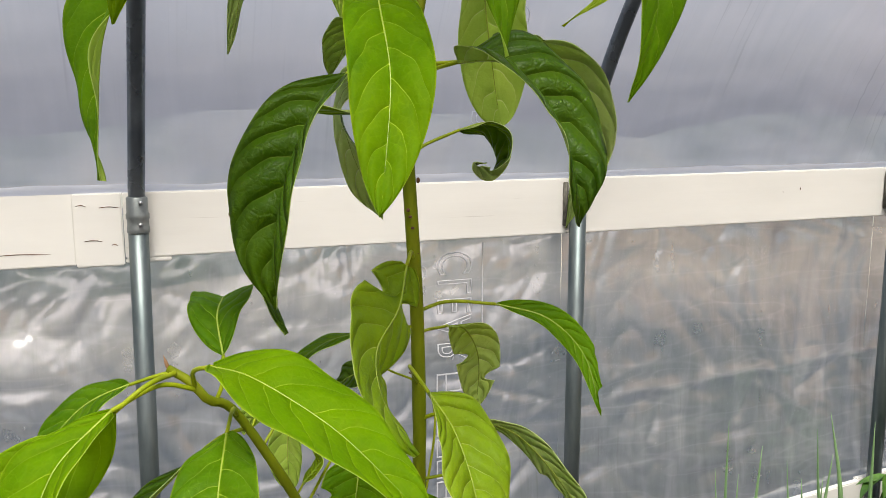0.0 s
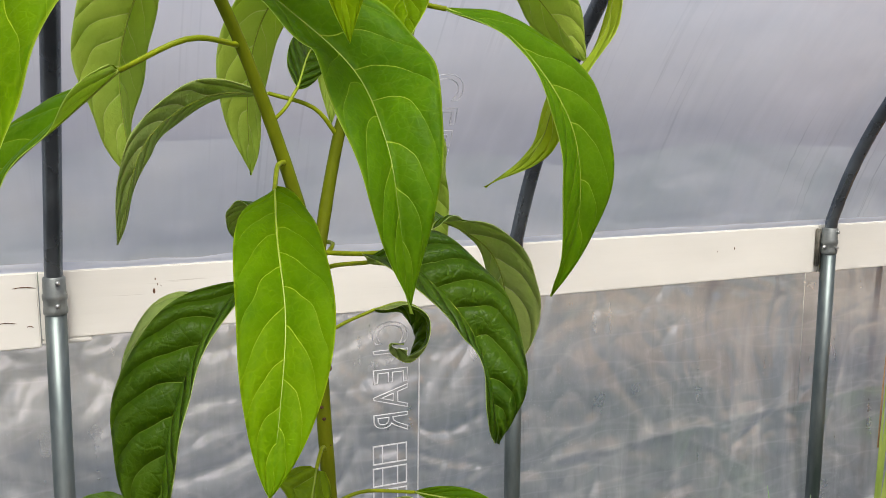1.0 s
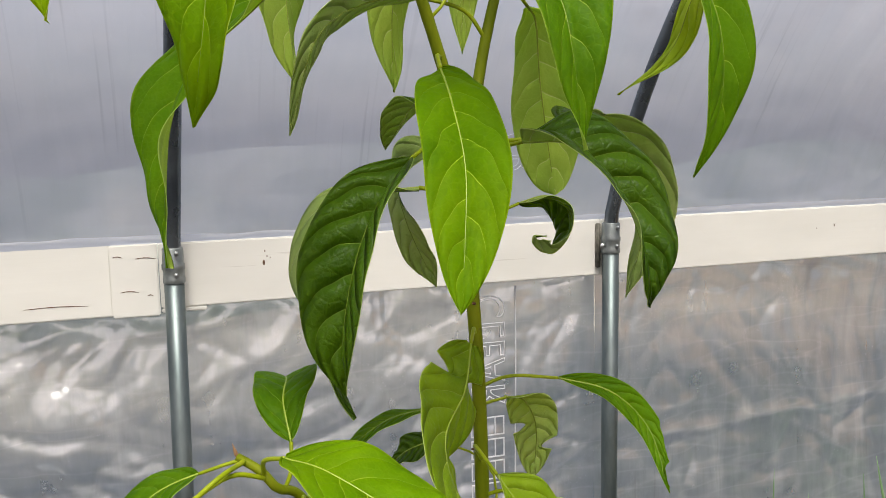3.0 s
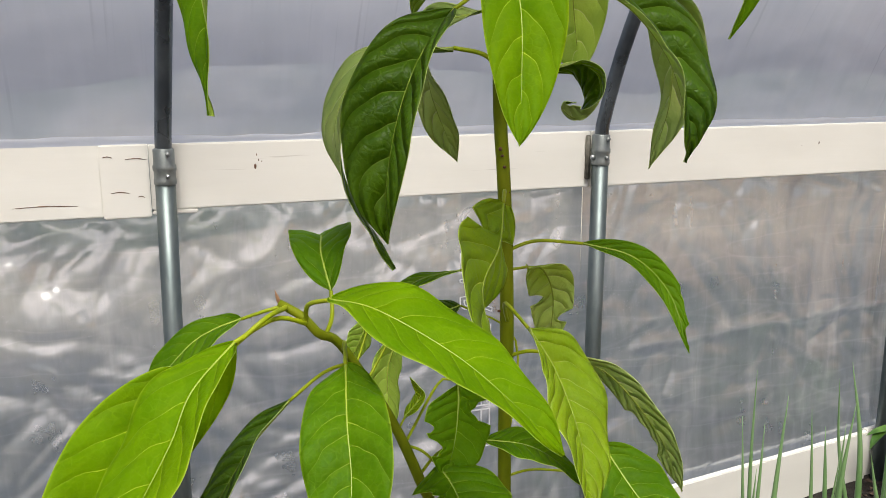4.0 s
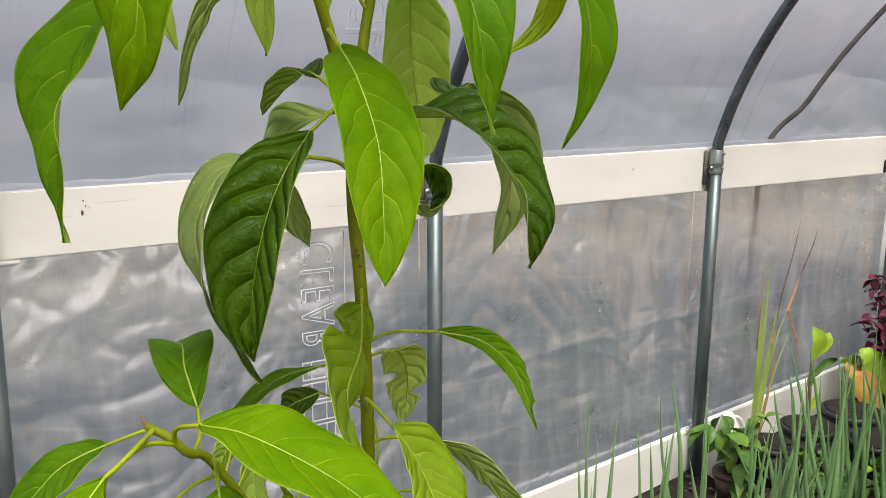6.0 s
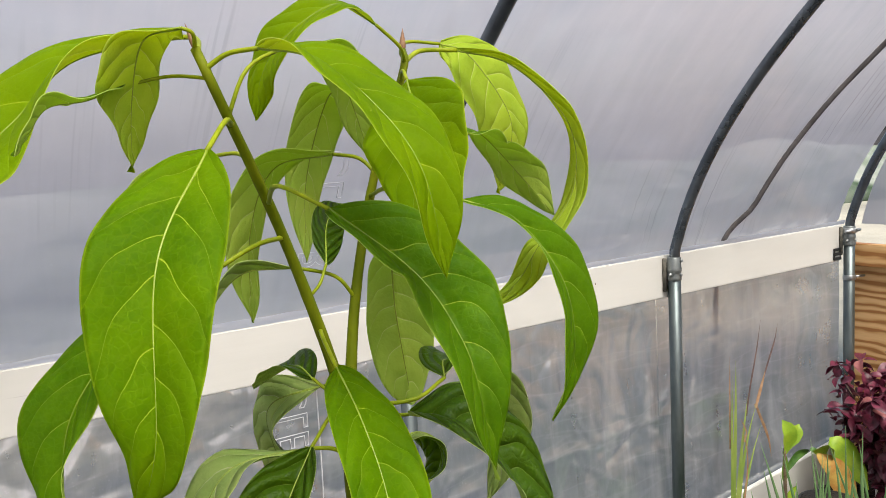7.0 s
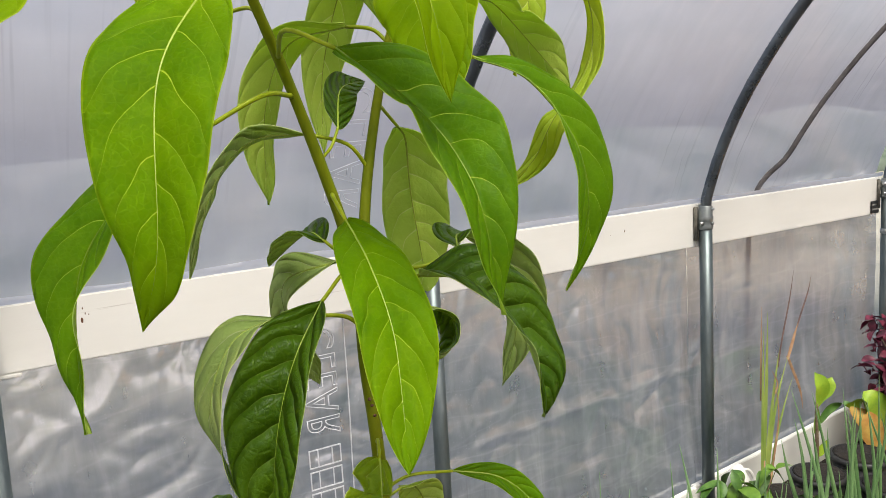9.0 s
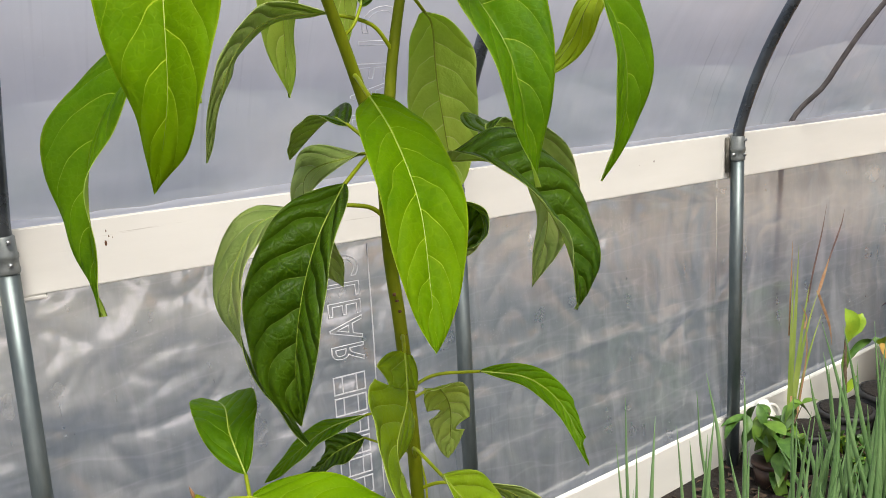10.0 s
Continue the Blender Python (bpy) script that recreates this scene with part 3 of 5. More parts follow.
for x, z, r in ((0.215, 1.082, 0.0045), (0.224, 1.098, 0.002), (0.219, 1.112, 0.002), (0.232, 1.094, 0.0015), (2.05, 1.085, 0.003), (1.98, 1.078, 0.0016)):
    bm = bmesh.new()
    bmesh.ops.create_uvsphere(bm, u_segments=8, v_segments=5, radius=r, matrix=Matrix.Translation((x, 0.030, z)) @ Matrix.Diagonal((0.7, 0.3, 1.6, 1)))
    part("nail_hole", bm, SCAR, hip)
# splits in the splice board
for x0, x1, z in ((-0.152, -0.128, 1.118), (-0.100, -0.050, 1.112), (-0.138, -0.095, 1.030), (-0.075, -0.060, 1.018), (-0.36, -0.215, 1.003)):
    y = 0.0218 if x0 > -0.158 else 0.0318
    bm = tube_bm(spline([(x0, y, z), ((x0 + x1) / 2, y, z + 0.002), (x1, y, z - 0.002)], 8), [0.0003, 0.0011, 0.0008, 0.0013, 0.0009, 0.0012, 0.0008, 0.0003], 5)
    part("split", bm, SCAR, hip)

base = thing("base_board", "white-painted board along the foot of the film wall", "board", kind="structure")
for a, b, y in ((-4.6, 1.19, 0.030), (1.192, 2.40, 0.020), (2.402, 3.63, 0.034)):
    bm = box_bm(a, b, y, y + 0.024, -0.222 + SLOPE * (a - 1.65) - 0.03, -0.050 + SLOPE * (a - 1.65), 0.003, SLOPE)
    part("board", bm, BOARD, base, smooth=False)


# ---- film ----
def ridged(p):
    n = noise.noise(p)
    return 1 - abs(n) * 2


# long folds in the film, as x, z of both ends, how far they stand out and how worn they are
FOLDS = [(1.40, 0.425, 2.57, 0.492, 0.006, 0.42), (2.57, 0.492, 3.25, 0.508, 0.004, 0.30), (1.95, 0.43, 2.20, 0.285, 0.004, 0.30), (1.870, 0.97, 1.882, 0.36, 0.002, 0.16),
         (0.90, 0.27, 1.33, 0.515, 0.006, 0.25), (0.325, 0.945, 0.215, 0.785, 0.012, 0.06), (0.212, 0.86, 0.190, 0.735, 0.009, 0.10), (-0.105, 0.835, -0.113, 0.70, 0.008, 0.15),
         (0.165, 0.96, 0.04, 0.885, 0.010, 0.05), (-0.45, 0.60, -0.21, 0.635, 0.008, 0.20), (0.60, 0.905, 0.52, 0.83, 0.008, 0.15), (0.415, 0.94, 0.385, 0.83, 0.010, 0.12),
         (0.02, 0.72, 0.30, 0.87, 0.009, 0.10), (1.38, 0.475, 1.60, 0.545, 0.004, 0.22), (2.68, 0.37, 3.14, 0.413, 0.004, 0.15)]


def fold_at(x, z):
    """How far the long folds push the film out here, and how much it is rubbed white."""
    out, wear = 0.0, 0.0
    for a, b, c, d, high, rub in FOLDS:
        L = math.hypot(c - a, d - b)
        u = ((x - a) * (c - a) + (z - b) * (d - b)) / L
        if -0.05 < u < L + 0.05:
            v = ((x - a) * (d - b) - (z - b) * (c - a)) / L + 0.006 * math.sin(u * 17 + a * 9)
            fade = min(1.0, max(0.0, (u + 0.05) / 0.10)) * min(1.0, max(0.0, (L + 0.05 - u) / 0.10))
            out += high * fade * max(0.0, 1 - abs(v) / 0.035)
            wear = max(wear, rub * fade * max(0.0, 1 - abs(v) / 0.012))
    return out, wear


def pleat(v):
    """A zigzag of flat sides and sharp edges."""
    return abs((v % 2.0) - 1.0)


def film_low(x0, x1, seed, rough, upright=False):
    """A sheet of loose film between two posts, creased and puckered."""
    bm = bmesh.new()
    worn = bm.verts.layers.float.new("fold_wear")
    nx, nz = int((x1 - x0) / 0.0085), 130
    rows = []
    for i in range(nx + 1):
        col = []
        x = x0 + (x1 - x0) * i / nx
        zb = ground_z(x) - 0.02
        for j in range(nz + 1):
            f = j / nz
            z = zb + (1.10 - zb) * f
            e = min(1, 6 * min((x - x0), (x1 - x)) / 0.6)
            p = Vector((z + 0.35 * x + seed, x, seed * 0.7)) if upright else Vector((x + seed, z, seed * 0.7))
            warp = Vector((noise.noise(p * 2.1), noise.noise(p * 2.1 + Vector((7, 3, 1))), 0)) * 0.25
            q = p + warp
            d = 0.011 * noise.noise(Vector((q.x * 2.6 + q.y * 1.2, q.y * 3.4 - q.x * 1.1, 0)))
            d += rough * 0.011 * ridged(Vector((q.x * 3.6 + q.y * 2.8, q.y * 6.2 - q.x * 2.1, seed))) ** 3 - rough * 0.005
            d += rough * 0.0048 * ridged(Vector((q.x * 8 - q.y * 5, q.y * 10 + q.x * 3, seed + 3))) ** 3 - rough * 0.002
            d += rough * 0.008 * noise.noise(Vector((q.x * 3.6 + q.y * 2, q.y * 4.4, seed + 8)))
            hang = max(0.0, 1 - (1.10 - z) / 0.40)
            d += 0.014 * min(1.0, rough) * hang * ridged(Vector((q.x * 11, q.y * 1.6 + q.x * 2, 5 + seed))) ** 2
            left = max(0.0, min(1.0, (0.55 - x) / 0.9))
            d += left * 0.012 * ridged(Vector((q.x * 6.5 + q.y * 3, q.y * 5 - q.x * 2.4, seed + 6))) ** 2
            d += rough * 0.0018 * ridged(Vector((q.x * 21 + q.y * 9, q.y * 24 - q.x * 8, seed + 2))) ** 3
            d += 0.0007 * noise.noise(p * 38)
            # flat facets that meet in sharp folds
            fold = 0.020 * ridged(Vector((q.x * 2.7 + q.y * 1.3, q.y * 2.2 - q.x * 0.8, seed + 11)))
            fold += 0.008 * ridged(Vector((q.x * 6.1 - q.y * 2.6, q.y * 5.2 + q.x * 1.9, seed + 14)))
            d += fold * (0.35 * rough + 0.75 * left)
            tent = max(0.0, 1 - (1.10 - z) / 0.50)
            d += 0.016 * tent * (0.4 + left) * ridged(Vector((q.x * 7.5 + (1.1 - z) * 2.2, (1.1 - z) * 0.9, seed + 17)))
            # crumpled into flat sides where the sheet hangs loose
            soft = Vector((x + 0.06 * noise.noise(p * 3.1), z + 0.06 * noise.noise(p * 3.1 + Vector((4, 9, 2))), 0))
            for fx, fz, high in ((3.4, 1.9, 0.010), (-2.1, 5.3, 0.007), (7.1, -3.2, 0.0055), (4.4, 8.3, 0.004), (-11.0, 6.0, 0.003)):
                here = max(0.0, 0.5 + noise.noise(Vector((soft.x * 2.2 + fx, soft.y * 2.6, fz))))
                d += high * here * (0.12 * rough + 1.25 * left) * pleat(soft.x * fx + soft.y * fz + seed)
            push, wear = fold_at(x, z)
            d -= push * 1.25
            d *= 0.25 + 0.75 * min(1.0, max(0.0, (z - zb - 0.15) / 0.3))
            col.append(bm.verts.new((x, 0.064 + 0.031 * min(1.0, max(0.0, (z - zb - 0.24) / 0.35)) + 0.8 * d * (0.3 + 0.7 * e), z)))
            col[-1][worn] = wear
        rows.append(col)
    for a, b in zip(rows, rows[1:]):
        for j in range(nz):
            bm.faces.new((a[j], b[j], b[j + 1], a[j + 1]))
    return bm


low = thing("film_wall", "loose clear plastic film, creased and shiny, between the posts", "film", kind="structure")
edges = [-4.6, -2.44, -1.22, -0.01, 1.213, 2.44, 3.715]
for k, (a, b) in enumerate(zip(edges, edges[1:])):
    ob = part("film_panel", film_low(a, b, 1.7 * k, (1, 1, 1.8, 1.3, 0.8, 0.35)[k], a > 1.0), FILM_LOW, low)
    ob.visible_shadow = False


def film_over():
    """The film stretched over the hoops, from the hip board to the far side."""
    prof = spline([(0, y + 0.03 * max(0.0, 1 - abs(z - 1.14) / 0.6), z) for y, z in arch_path()[1:]], 300)
    bm = bmesh.new()
    xs = [-4.6 + 0.02 * i for i in range(int(8.25 / 0.02) + 1)]
    rows = []
    for x in xs:
        near = min(abs(x - p) for p in POSTS)
        col = []
        for j, p in enumerate(prof):
            t = (prof[min(j + 1, 299)] - prof[max(j - 1, 0)]).normalized()
            nrm = Vector((0, t.z, -t.y))
            s = j * (prof[1] - prof[0]).length
            foot = math.exp(-s / 0.16)
            d = 0.022 - 0.007 * min(1, near / 0.5) * (1 - foot)
            d += 0.004 * noise.noise(Vector((x * 1.3 + s * 0.6, s * 3, 2)))
            d += (0.0012 + 0.0025 * foot) * ridged(Vector((x * 3.2 + s * 3, s * 14, 4)))
            d += 0.004 * foot * noise.noise(Vector((x * 24, s * 14, 9)))
            d += 0.007 * math.exp(-s / 0.22) * ridged(Vector((x * 3.1 + s * 6, s * 11 - x * 2.6, 7))) ** 2
            d += 0.006 * math.exp(-s / 0.16) * ridged(Vector((x * 6.5 - s * 4, s * 17 + x * 1.7, 11)))
            d += 0.0015 * noise.noise(Vector((x * 7 + s * 4, s * 8 - x * 3, 3)))
            d += 0.0045 * math.exp(-s / 0.12) * max(0.0, ridged(Vector((x * 9 - s * 13, s * 9 + x * 2, 15)))) ** 4
            col.append(bm.verts.new(Vector((x, p.y, p.z)) + nrm * d))
        rows.append(col)
    for a, b in zip(rows, rows[1:]):
        for j in range(len(prof) - 1):
            bm.faces.new((a[j], b[j], b[j + 1], a[j + 1]))
    return bm


bm = bmesh.new()
rows = []
for i in range(560):
    x = -4.6 + 8.24 * i / 559
    foot = 0.0265 + 0.002 * noise.noise(Vector((x * 6, 0, 3)))
    high = 0.020 + 0.008 * noise.noise(Vector((x * 2.1, 4, 1))) + 0.004 * noise.noise(Vector((x * 11, 2, 5)))
    rows.append([bm.verts.new((x, foot - 0.004 * f - 0.003 * math.sin(3.1 * f) * (1 + noise.noise(Vector((x * 16, f * 2, 7)))), 1.1475 + high * f)) for f in (0, 0.33, 0.67, 1)])
for a, b in zip(rows, rows[1:]):
    for j in range(3):
        bm.faces.new((a[j], b[j], b[j + 1], a[j + 1]))
lap = part("film_lap", bm, FILM_LAP)
lap.visible_shadow = False
tagged(lap, "doubled bluish film edge folded over the hip board", "film", kind="structure")

over = part("film_roof", film_over(), FILM_TOP)
over.visible_shadow = False
tagged(over, "milky plastic film stretched over the hoops, streaked with drip marks", "film", kind="structure")


# ---- the avocado plant ----
def vein_place(u, s, right, p, key):
    """Number along the leaf of its side veins at a place: they leave the midrib at uneven steps, sweep forward and bend."""
    a = abs(s)
    warp = 0.040 * noise.noise(Vector((u * 5.0, key[0], right * 3.0))) + 0.020 * noise.noise(Vector((u * 11.0, a * 2.4 + key[1], right * 5.0)))
    return (u - a * (0.085 + 0.125 * a) + warp) * key[2] + (0.25 if right else -0.25)


def vein_height(q, s):
    a = abs(s)
    d = abs(q - math.floor(q) - 0.5)
    return (1 - (1 - 2 * d) ** 2.5) * min(1.0, a * 5) * (1 - a ** 4)


def leaf(parent, name, age, points, width, roll=0.0, twist=0.0, fold=0.16, wave=0.004, swell=0.0012, bites=(), side=None, blunt=0.70, peak=0.42, foot=0.72):
    """A leaf: points[0] is where its stalk leaves the stem, points[1] the foot of the blade, then the midrib to the tip.
    roll and twist turn the blade about its midrib (at the foot, and more towards the tip). bites: (place, side, depth, length)."""
    rng = random.Random(name)
    root, mids = Vector(points[0]), points[1:]
    swell *= (0.6, 0.6, 0.55, 0.55, 0.6)[age]
    N, H = 58, 9
    mid = spline(mids, N + 1)
    head = Vector(mids[-1]) - root
    head.z = 0
    if side is None:
        side = Vector((0, 0, 1)).cross(head.normalized())
    side = Vector(side).normalized()
    length = sum((b - a).length for a, b in zip(mid, mid[1:]))
    bm = bmesh.new()
    uvl = bm.loops.layers.uv.new("UVMap")
    top, low, info = [], [], []
    ph = [rng.uniform(0, 6.28) for _ in range(4)]
    key = (rng.uniform(0, 40), rng.uniform(0, 40), rng.uniform(7.2, 9.0))
    for i, p in enumerate(mid):
        u = i / N
        t = (mid[min(i + 1, N)] - mid[max(i - 1, 0)]).normalized()
        w = (side - t * side.dot(t)).normalized()
        n = w.cross(t).normalized()
        if i == 0 and side is not None:
            flip = 1 if n.dot(Vector((0, 0, 1)) + 0.4 * head.normalized()) >= 0 else -1
        n, w = n * flip, w * flip
        turn = Matrix.Rotation(radians(roll + twist * u), 3, t)
        n, w = turn @ n, turn @ w
        if u < peak:
            shape = max(0.0, 1 - (1 - (u + 0.003) / (peak + 0.003)) ** 2) ** foot
        else:
            shape = max(0.004, 1 - ((u - peak) / (1 - peak)) ** (2.6 - blunt)) ** (0.35 + blunt)
        half = 0.5 * width * shape
        ra, rb, rr = [], [], []
        for k in range(-H, H + 1):
            s = k / H
            a = abs(s)
            cut = 1.0
            for at, sd, depth, span in bites:
                if (sd > 0) == (s > 0) and abs(u - at) < span:
                    f = 1 - ((u - at) / span) ** 2
                    cut = min(cut, 1 - depth * (f ** 0.35) * (0.9 + 0.1 * math.sin(60 * u + ph[0])))
            h = half * cut
            rise = fold * half * a - 0.35 * fold * half * a * a
            rise += wave * min(1.0, (width / 0.075) ** 1.6) * a * a * (math.sin(9 * u + ph[1] + (1.3 if s > 0 else 0)) + 0.5 * math.sin(21 * u + ph[2] + s))
            rise += swell * vein_height(vein_place(u, s, s > 0, p, key), s) * min(1, half / 0.02) * (1 - u ** 5)
            rise += 0.0022 * min(1.0, width / 0.07) * a * noise.noise(p * 34 + w * (s * 2.2) + Vector((ph[3], 0, 0)))
            q = p + w * (s * h) + n * rise
            ra.append(bm.verts.new(q + n * 0.0003))
            rb.append(bm.verts.new(q - n * 0.0003))
            rr.append([(vein_place(u, s, right, p, key), 0.5 + 0.5 * s) for right in (False, True)])
        top.append(ra)
        low.append(rb)
        info.append(rr)
    M = 2 * H

    def quad(vs, uvs, mat):
        f = bm.faces.new(vs)
        f.material_index = mat
        for lp, c in zip(f.loops, uvs):
            lp[uvl].uv = c

    for i in range(N):
        for k in range(M):
            right = k >= H
            c = [info[i][k][right], info[i][k + 1][right], info[i + 1][k + 1][right], info[i + 1][k][right]]
            quad((top[i][k], top[i][k + 1], top[i + 1][k + 1], top[i + 1][k]), c, 0)
            quad((low[i][k], low[i + 1][k], low[i + 1][k + 1], low[i][k + 1]), [c[0], c[3], c[2], c[1]], 1)
        for k, o in ((0, 1), (M, -1)):
            c = [info[i][k][k > 0]] * 4
            vs = (top[i][k], top[i + 1][k], low[i + 1][k], low[i][k])
            quad(vs if o > 0 else vs[::-1], c, 1)
    bmesh.ops.recalc_face_normals(bm, faces=bm.faces)
    blade = part("leaf", bm, [TOPS[age], UNDERS[age]], parent, LEAF_WORDS[age])
    # stalk, running on as the raised midrib
    d = (mid[3] - mid[0]).normalized()
    up = (mid[0] - d * (mid[0] - root).length * 0.5)
    stalk = spline([root, root.lerp(up, 0.62).lerp(mid[0], 0.12), mid[0]], 12)
    thick = 0.0017 * (length / 0.22) ** 0.4
    part("petiole", tube_bm(stalk, [thick * (1.5 if i == 0 else 1.15 - 0.15 * i / 11) for i in range(12)], 9), PETIOLE, blade)
    rib = mid[:int(N * 0.9)]
    part("midrib", tube_bm(rib, [0.0011 * (1 - 0.8 * i / len(rib)) + 0.0001 for i in range(len(rib))], 6), RIB, blade)
    return blade


LEAF_WORDS = ["bright yellow-green young leaf with pale veins", "mid-green drooping leaf with pale veins", "dark glossy old leaf, puckered between the veins", "worn old leaf with eaten edges", "newest leaf, tender and yellow-green"]
plant = thing("avocado_plant", "tall young avocado plant with long drooping leaves, forked stem", "plant")
plant.location = (0.235, -1.529, ground_z(0.235))
PLANT_SHIFT = -plant.location


def at(*p):
    return Vector(p) + PLANT_SHIFT


def stem(points, r0, r1, label, n=70):
    path = spline([at(*p) for p in points], n)
    rad = []
    for i in range(n):
        f = i / (n - 1)
        rad.append((r0 + (r1 - r0) * f) * (1 + 0.05 * noise.noise(Vector((i * 0.4, r0 * 900, 0)))))
    return part("stem", tube_bm(path, rad, 14), STEM, plant, label)


stem([(0.237, -1.527, -0.294), (0.235, -1.529, 0.355), (0.222, -1.530, 0.958), (0.220, -1.535, 1.076), (0.219, -1.532, 1.183), (0.216, -1.529, 1.258), (0.216, -1.520, 1.305), (0.205, -1.541, 1.379)], 0.0072, 0.0062, "upright green main stem with brown scars")
stem([(0.206, -1.541, 1.379), (0.194, -1.538, 1.445), (0.151, -1.550, 1.563), (0.086, -1.603, 1.673), (0.076, -1.594, 1.706)], 0.0058, 0.0036, "green branch ending in a pointed bud")
stem([(0.207, -1.541, 1.378), (0.235, -1.515, 1.484), (0.269, -1.503, 1.593), (0.294, -1.528, 1.694), (0.303, -1.516, 1.716)], 0.0056, 0.0036, "green branch ending in a pointed bud")
stem([(0.218, -1.530, 0.742), (0.136, -1.581, 0.954), (0.115, -1.596, 1.002), (0.089, -1.600, 1.063), (0.049, -1.598, 1.132), (0.028, -1.611, 1.149), (0.017, -1.606, 1.162), (0.001, -1.597, 1.172)], 0.0062, 0.0033, "arching green side shoot")
leaf(plant, "L1", 4, [at(0.077, -1.597, 1.701), at(0.067, -1.505, 1.722), at(0.008, -1.502, 1.704), at(-0.032, -1.495, 1.663), at(-0.082, -1.509, 1.617), at(-0.109, -1.543, 1.556), at(-0.110, -1.561, 1.491)], 0.115, fold=0.43, peak=0.50, roll=-3, twist=-69)
leaf(plant, "L2", 4, [at(0.076, -1.594, 1.706), at(0.063, -1.605, 1.719), at(0.043, -1.579, 1.712), at(0.038, -1.554, 1.669), at(0.037, -1.542, 1.619)], 0.068, fold=0.05, peak=0.42, roll=8, twist=-18)
leaf(plant, "L3", 1, [at(0.080, -1.605, 1.684), at(0.034, -1.553, 1.683), at(0.003, -1.569, 1.672), at(-0.024, -1.576, 1.667), at(-0.040, -1.588, 1.650), at(-0.054, -1.601, 1.636)], 0.048, fold=0.13, peak=0.43, roll=-10, twist=34)
leaf(plant, "L4", 0, [at(0.099, -1.593, 1.651), at(0.056, -1.656, 1.632), at(0.003, -1.703, 1.567), at(-0.015, -1.731, 1.468), at(-0.022, -1.703, 1.415)], 0.079, fold=0.34, peak=0.36, roll=-25, twist=20)
leaf(plant, "T", 4, [at(0.078, -1.604, 1.690), at(0.106, -1.637, 1.702), at(0.126, -1.680, 1.691), at(0.149, -1.722, 1.656), at(0.163, -1.753, 1.611), at(0.169, -1.765, 1.542)], 0.059, fold=0.54, peak=0.48, roll=-6, twist=42)
leaf(plant, "Q", 1, [at(0.096, -1.595, 1.656), at(0.158, -1.583, 1.712), at(0.197, -1.569, 1.710), at(0.226, -1.549, 1.670), at(0.247, -1.542, 1.614)], 0.052, fold=0.17, peak=0.42, roll=6, twist=-12)
leaf(plant, "C", 1, [at(0.138, -1.559, 1.587), at(0.142, -1.658, 1.586), at(0.190, -1.694, 1.536), at(0.197, -1.738, 1.493), at(0.198, -1.757, 1.453), at(0.202, -1.763, 1.397)], 0.073, fold=0.90, peak=0.29, roll=8, twist=8)
leaf(plant, "P", 1, [at(0.120, -1.574, 1.617), at(0.110, -1.501, 1.627), at(0.095, -1.473, 1.613), at(0.075, -1.449, 1.546), at(0.080, -1.454, 1.455)], 0.074, fold=0.57, peak=0.43, roll=-8, twist=-21)
leaf(plant, "F", 1, [at(0.153, -1.548, 1.557), at(0.067, -1.583, 1.535), at(0.031, -1.552, 1.502), at(-0.008, -1.541, 1.465), at(-0.032, -1.540, 1.414), at(-0.041, -1.558, 1.312)], 0.062, fold=0.71, peak=0.40, roll=-11, twist=-19, wave=0.008)
leaf(plant, "S", 2, [at(0.176, -1.541, 1.501), at(0.198, -1.535, 1.527), at(0.223, -1.496, 1.563), at(0.265, -1.465, 1.571)], 0.034, fold=0.25, peak=0.42, roll=46, twist=8)
leaf(plant, "A", 0, [at(0.186, -1.539, 1.471), at(0.161, -1.615, 1.456), at(0.149, -1.673, 1.430), at(0.144, -1.712, 1.388), at(0.133, -1.740, 1.341), at(0.121, -1.764, 1.303)], 0.057, blunt=0.5, foot=0.6, fold=0.46, peak=0.50, roll=3, twist=-15)
leaf(plant, "R1", 4, [at(0.297, -1.528, 1.705), at(0.255, -1.551, 1.734), at(0.221, -1.546, 1.751), at(0.182, -1.526, 1.727), at(0.166, -1.502, 1.695), at(0.165, -1.485, 1.657)], 0.069, fold=0.18, peak=0.42, roll=-4, twist=-41)
leaf(plant, "R2", 4, [at(0.296, -1.528, 1.704), at(0.369, -1.512, 1.718), at(0.399, -1.560, 1.699), at(0.433, -1.599, 1.642), at(0.432, -1.605, 1.578), at(0.400, -1.586, 1.523), at(0.408, -1.537, 1.479), at(0.385, -1.483, 1.442)], 0.046, fold=0.26, peak=0.48, roll=55, twist=-20)
leaf(plant, "R3", 4, [at(0.299, -1.524, 1.710), at(0.376, -1.473, 1.729), at(0.394, -1.499, 1.714), at(0.435, -1.507, 1.655), at(0.438, -1.501, 1.611), at(0.432, -1.484, 1.572)], 0.095, fold=0.18, peak=0.45, roll=-92, twist=-1)
leaf(plant, "R4", 4, [at(0.292, -1.527, 1.688), at(0.273, -1.568, 1.685), at(0.254, -1.614, 1.632), at(0.243, -1.642, 1.593), at(0.238, -1.679, 1.556)], 0.097, fold=0.20, peak=0.35, roll=39, twist=1)
leaf(plant, "R5", 1, [at(0.282, -1.514, 1.644), at(0.326, -1.582, 1.635), at(0.371, -1.547, 1.632), at(0.410, -1.555, 1.590), at(0.434, -1.575, 1.550)], 0.065, fold=0.20, peak=0.47, roll=27, twist=-92)
leaf(plant, "R6", 1, [at(0.266, -1.502, 1.582), at(0.281, -1.631, 1.580), at(0.330, -1.641, 1.559), at(0.369, -1.656, 1.500), at(0.376, -1.658, 1.431), at(0.367, -1.635, 1.370)], 0.057, fold=0.54, peak=0.47, roll=9, twist=20)
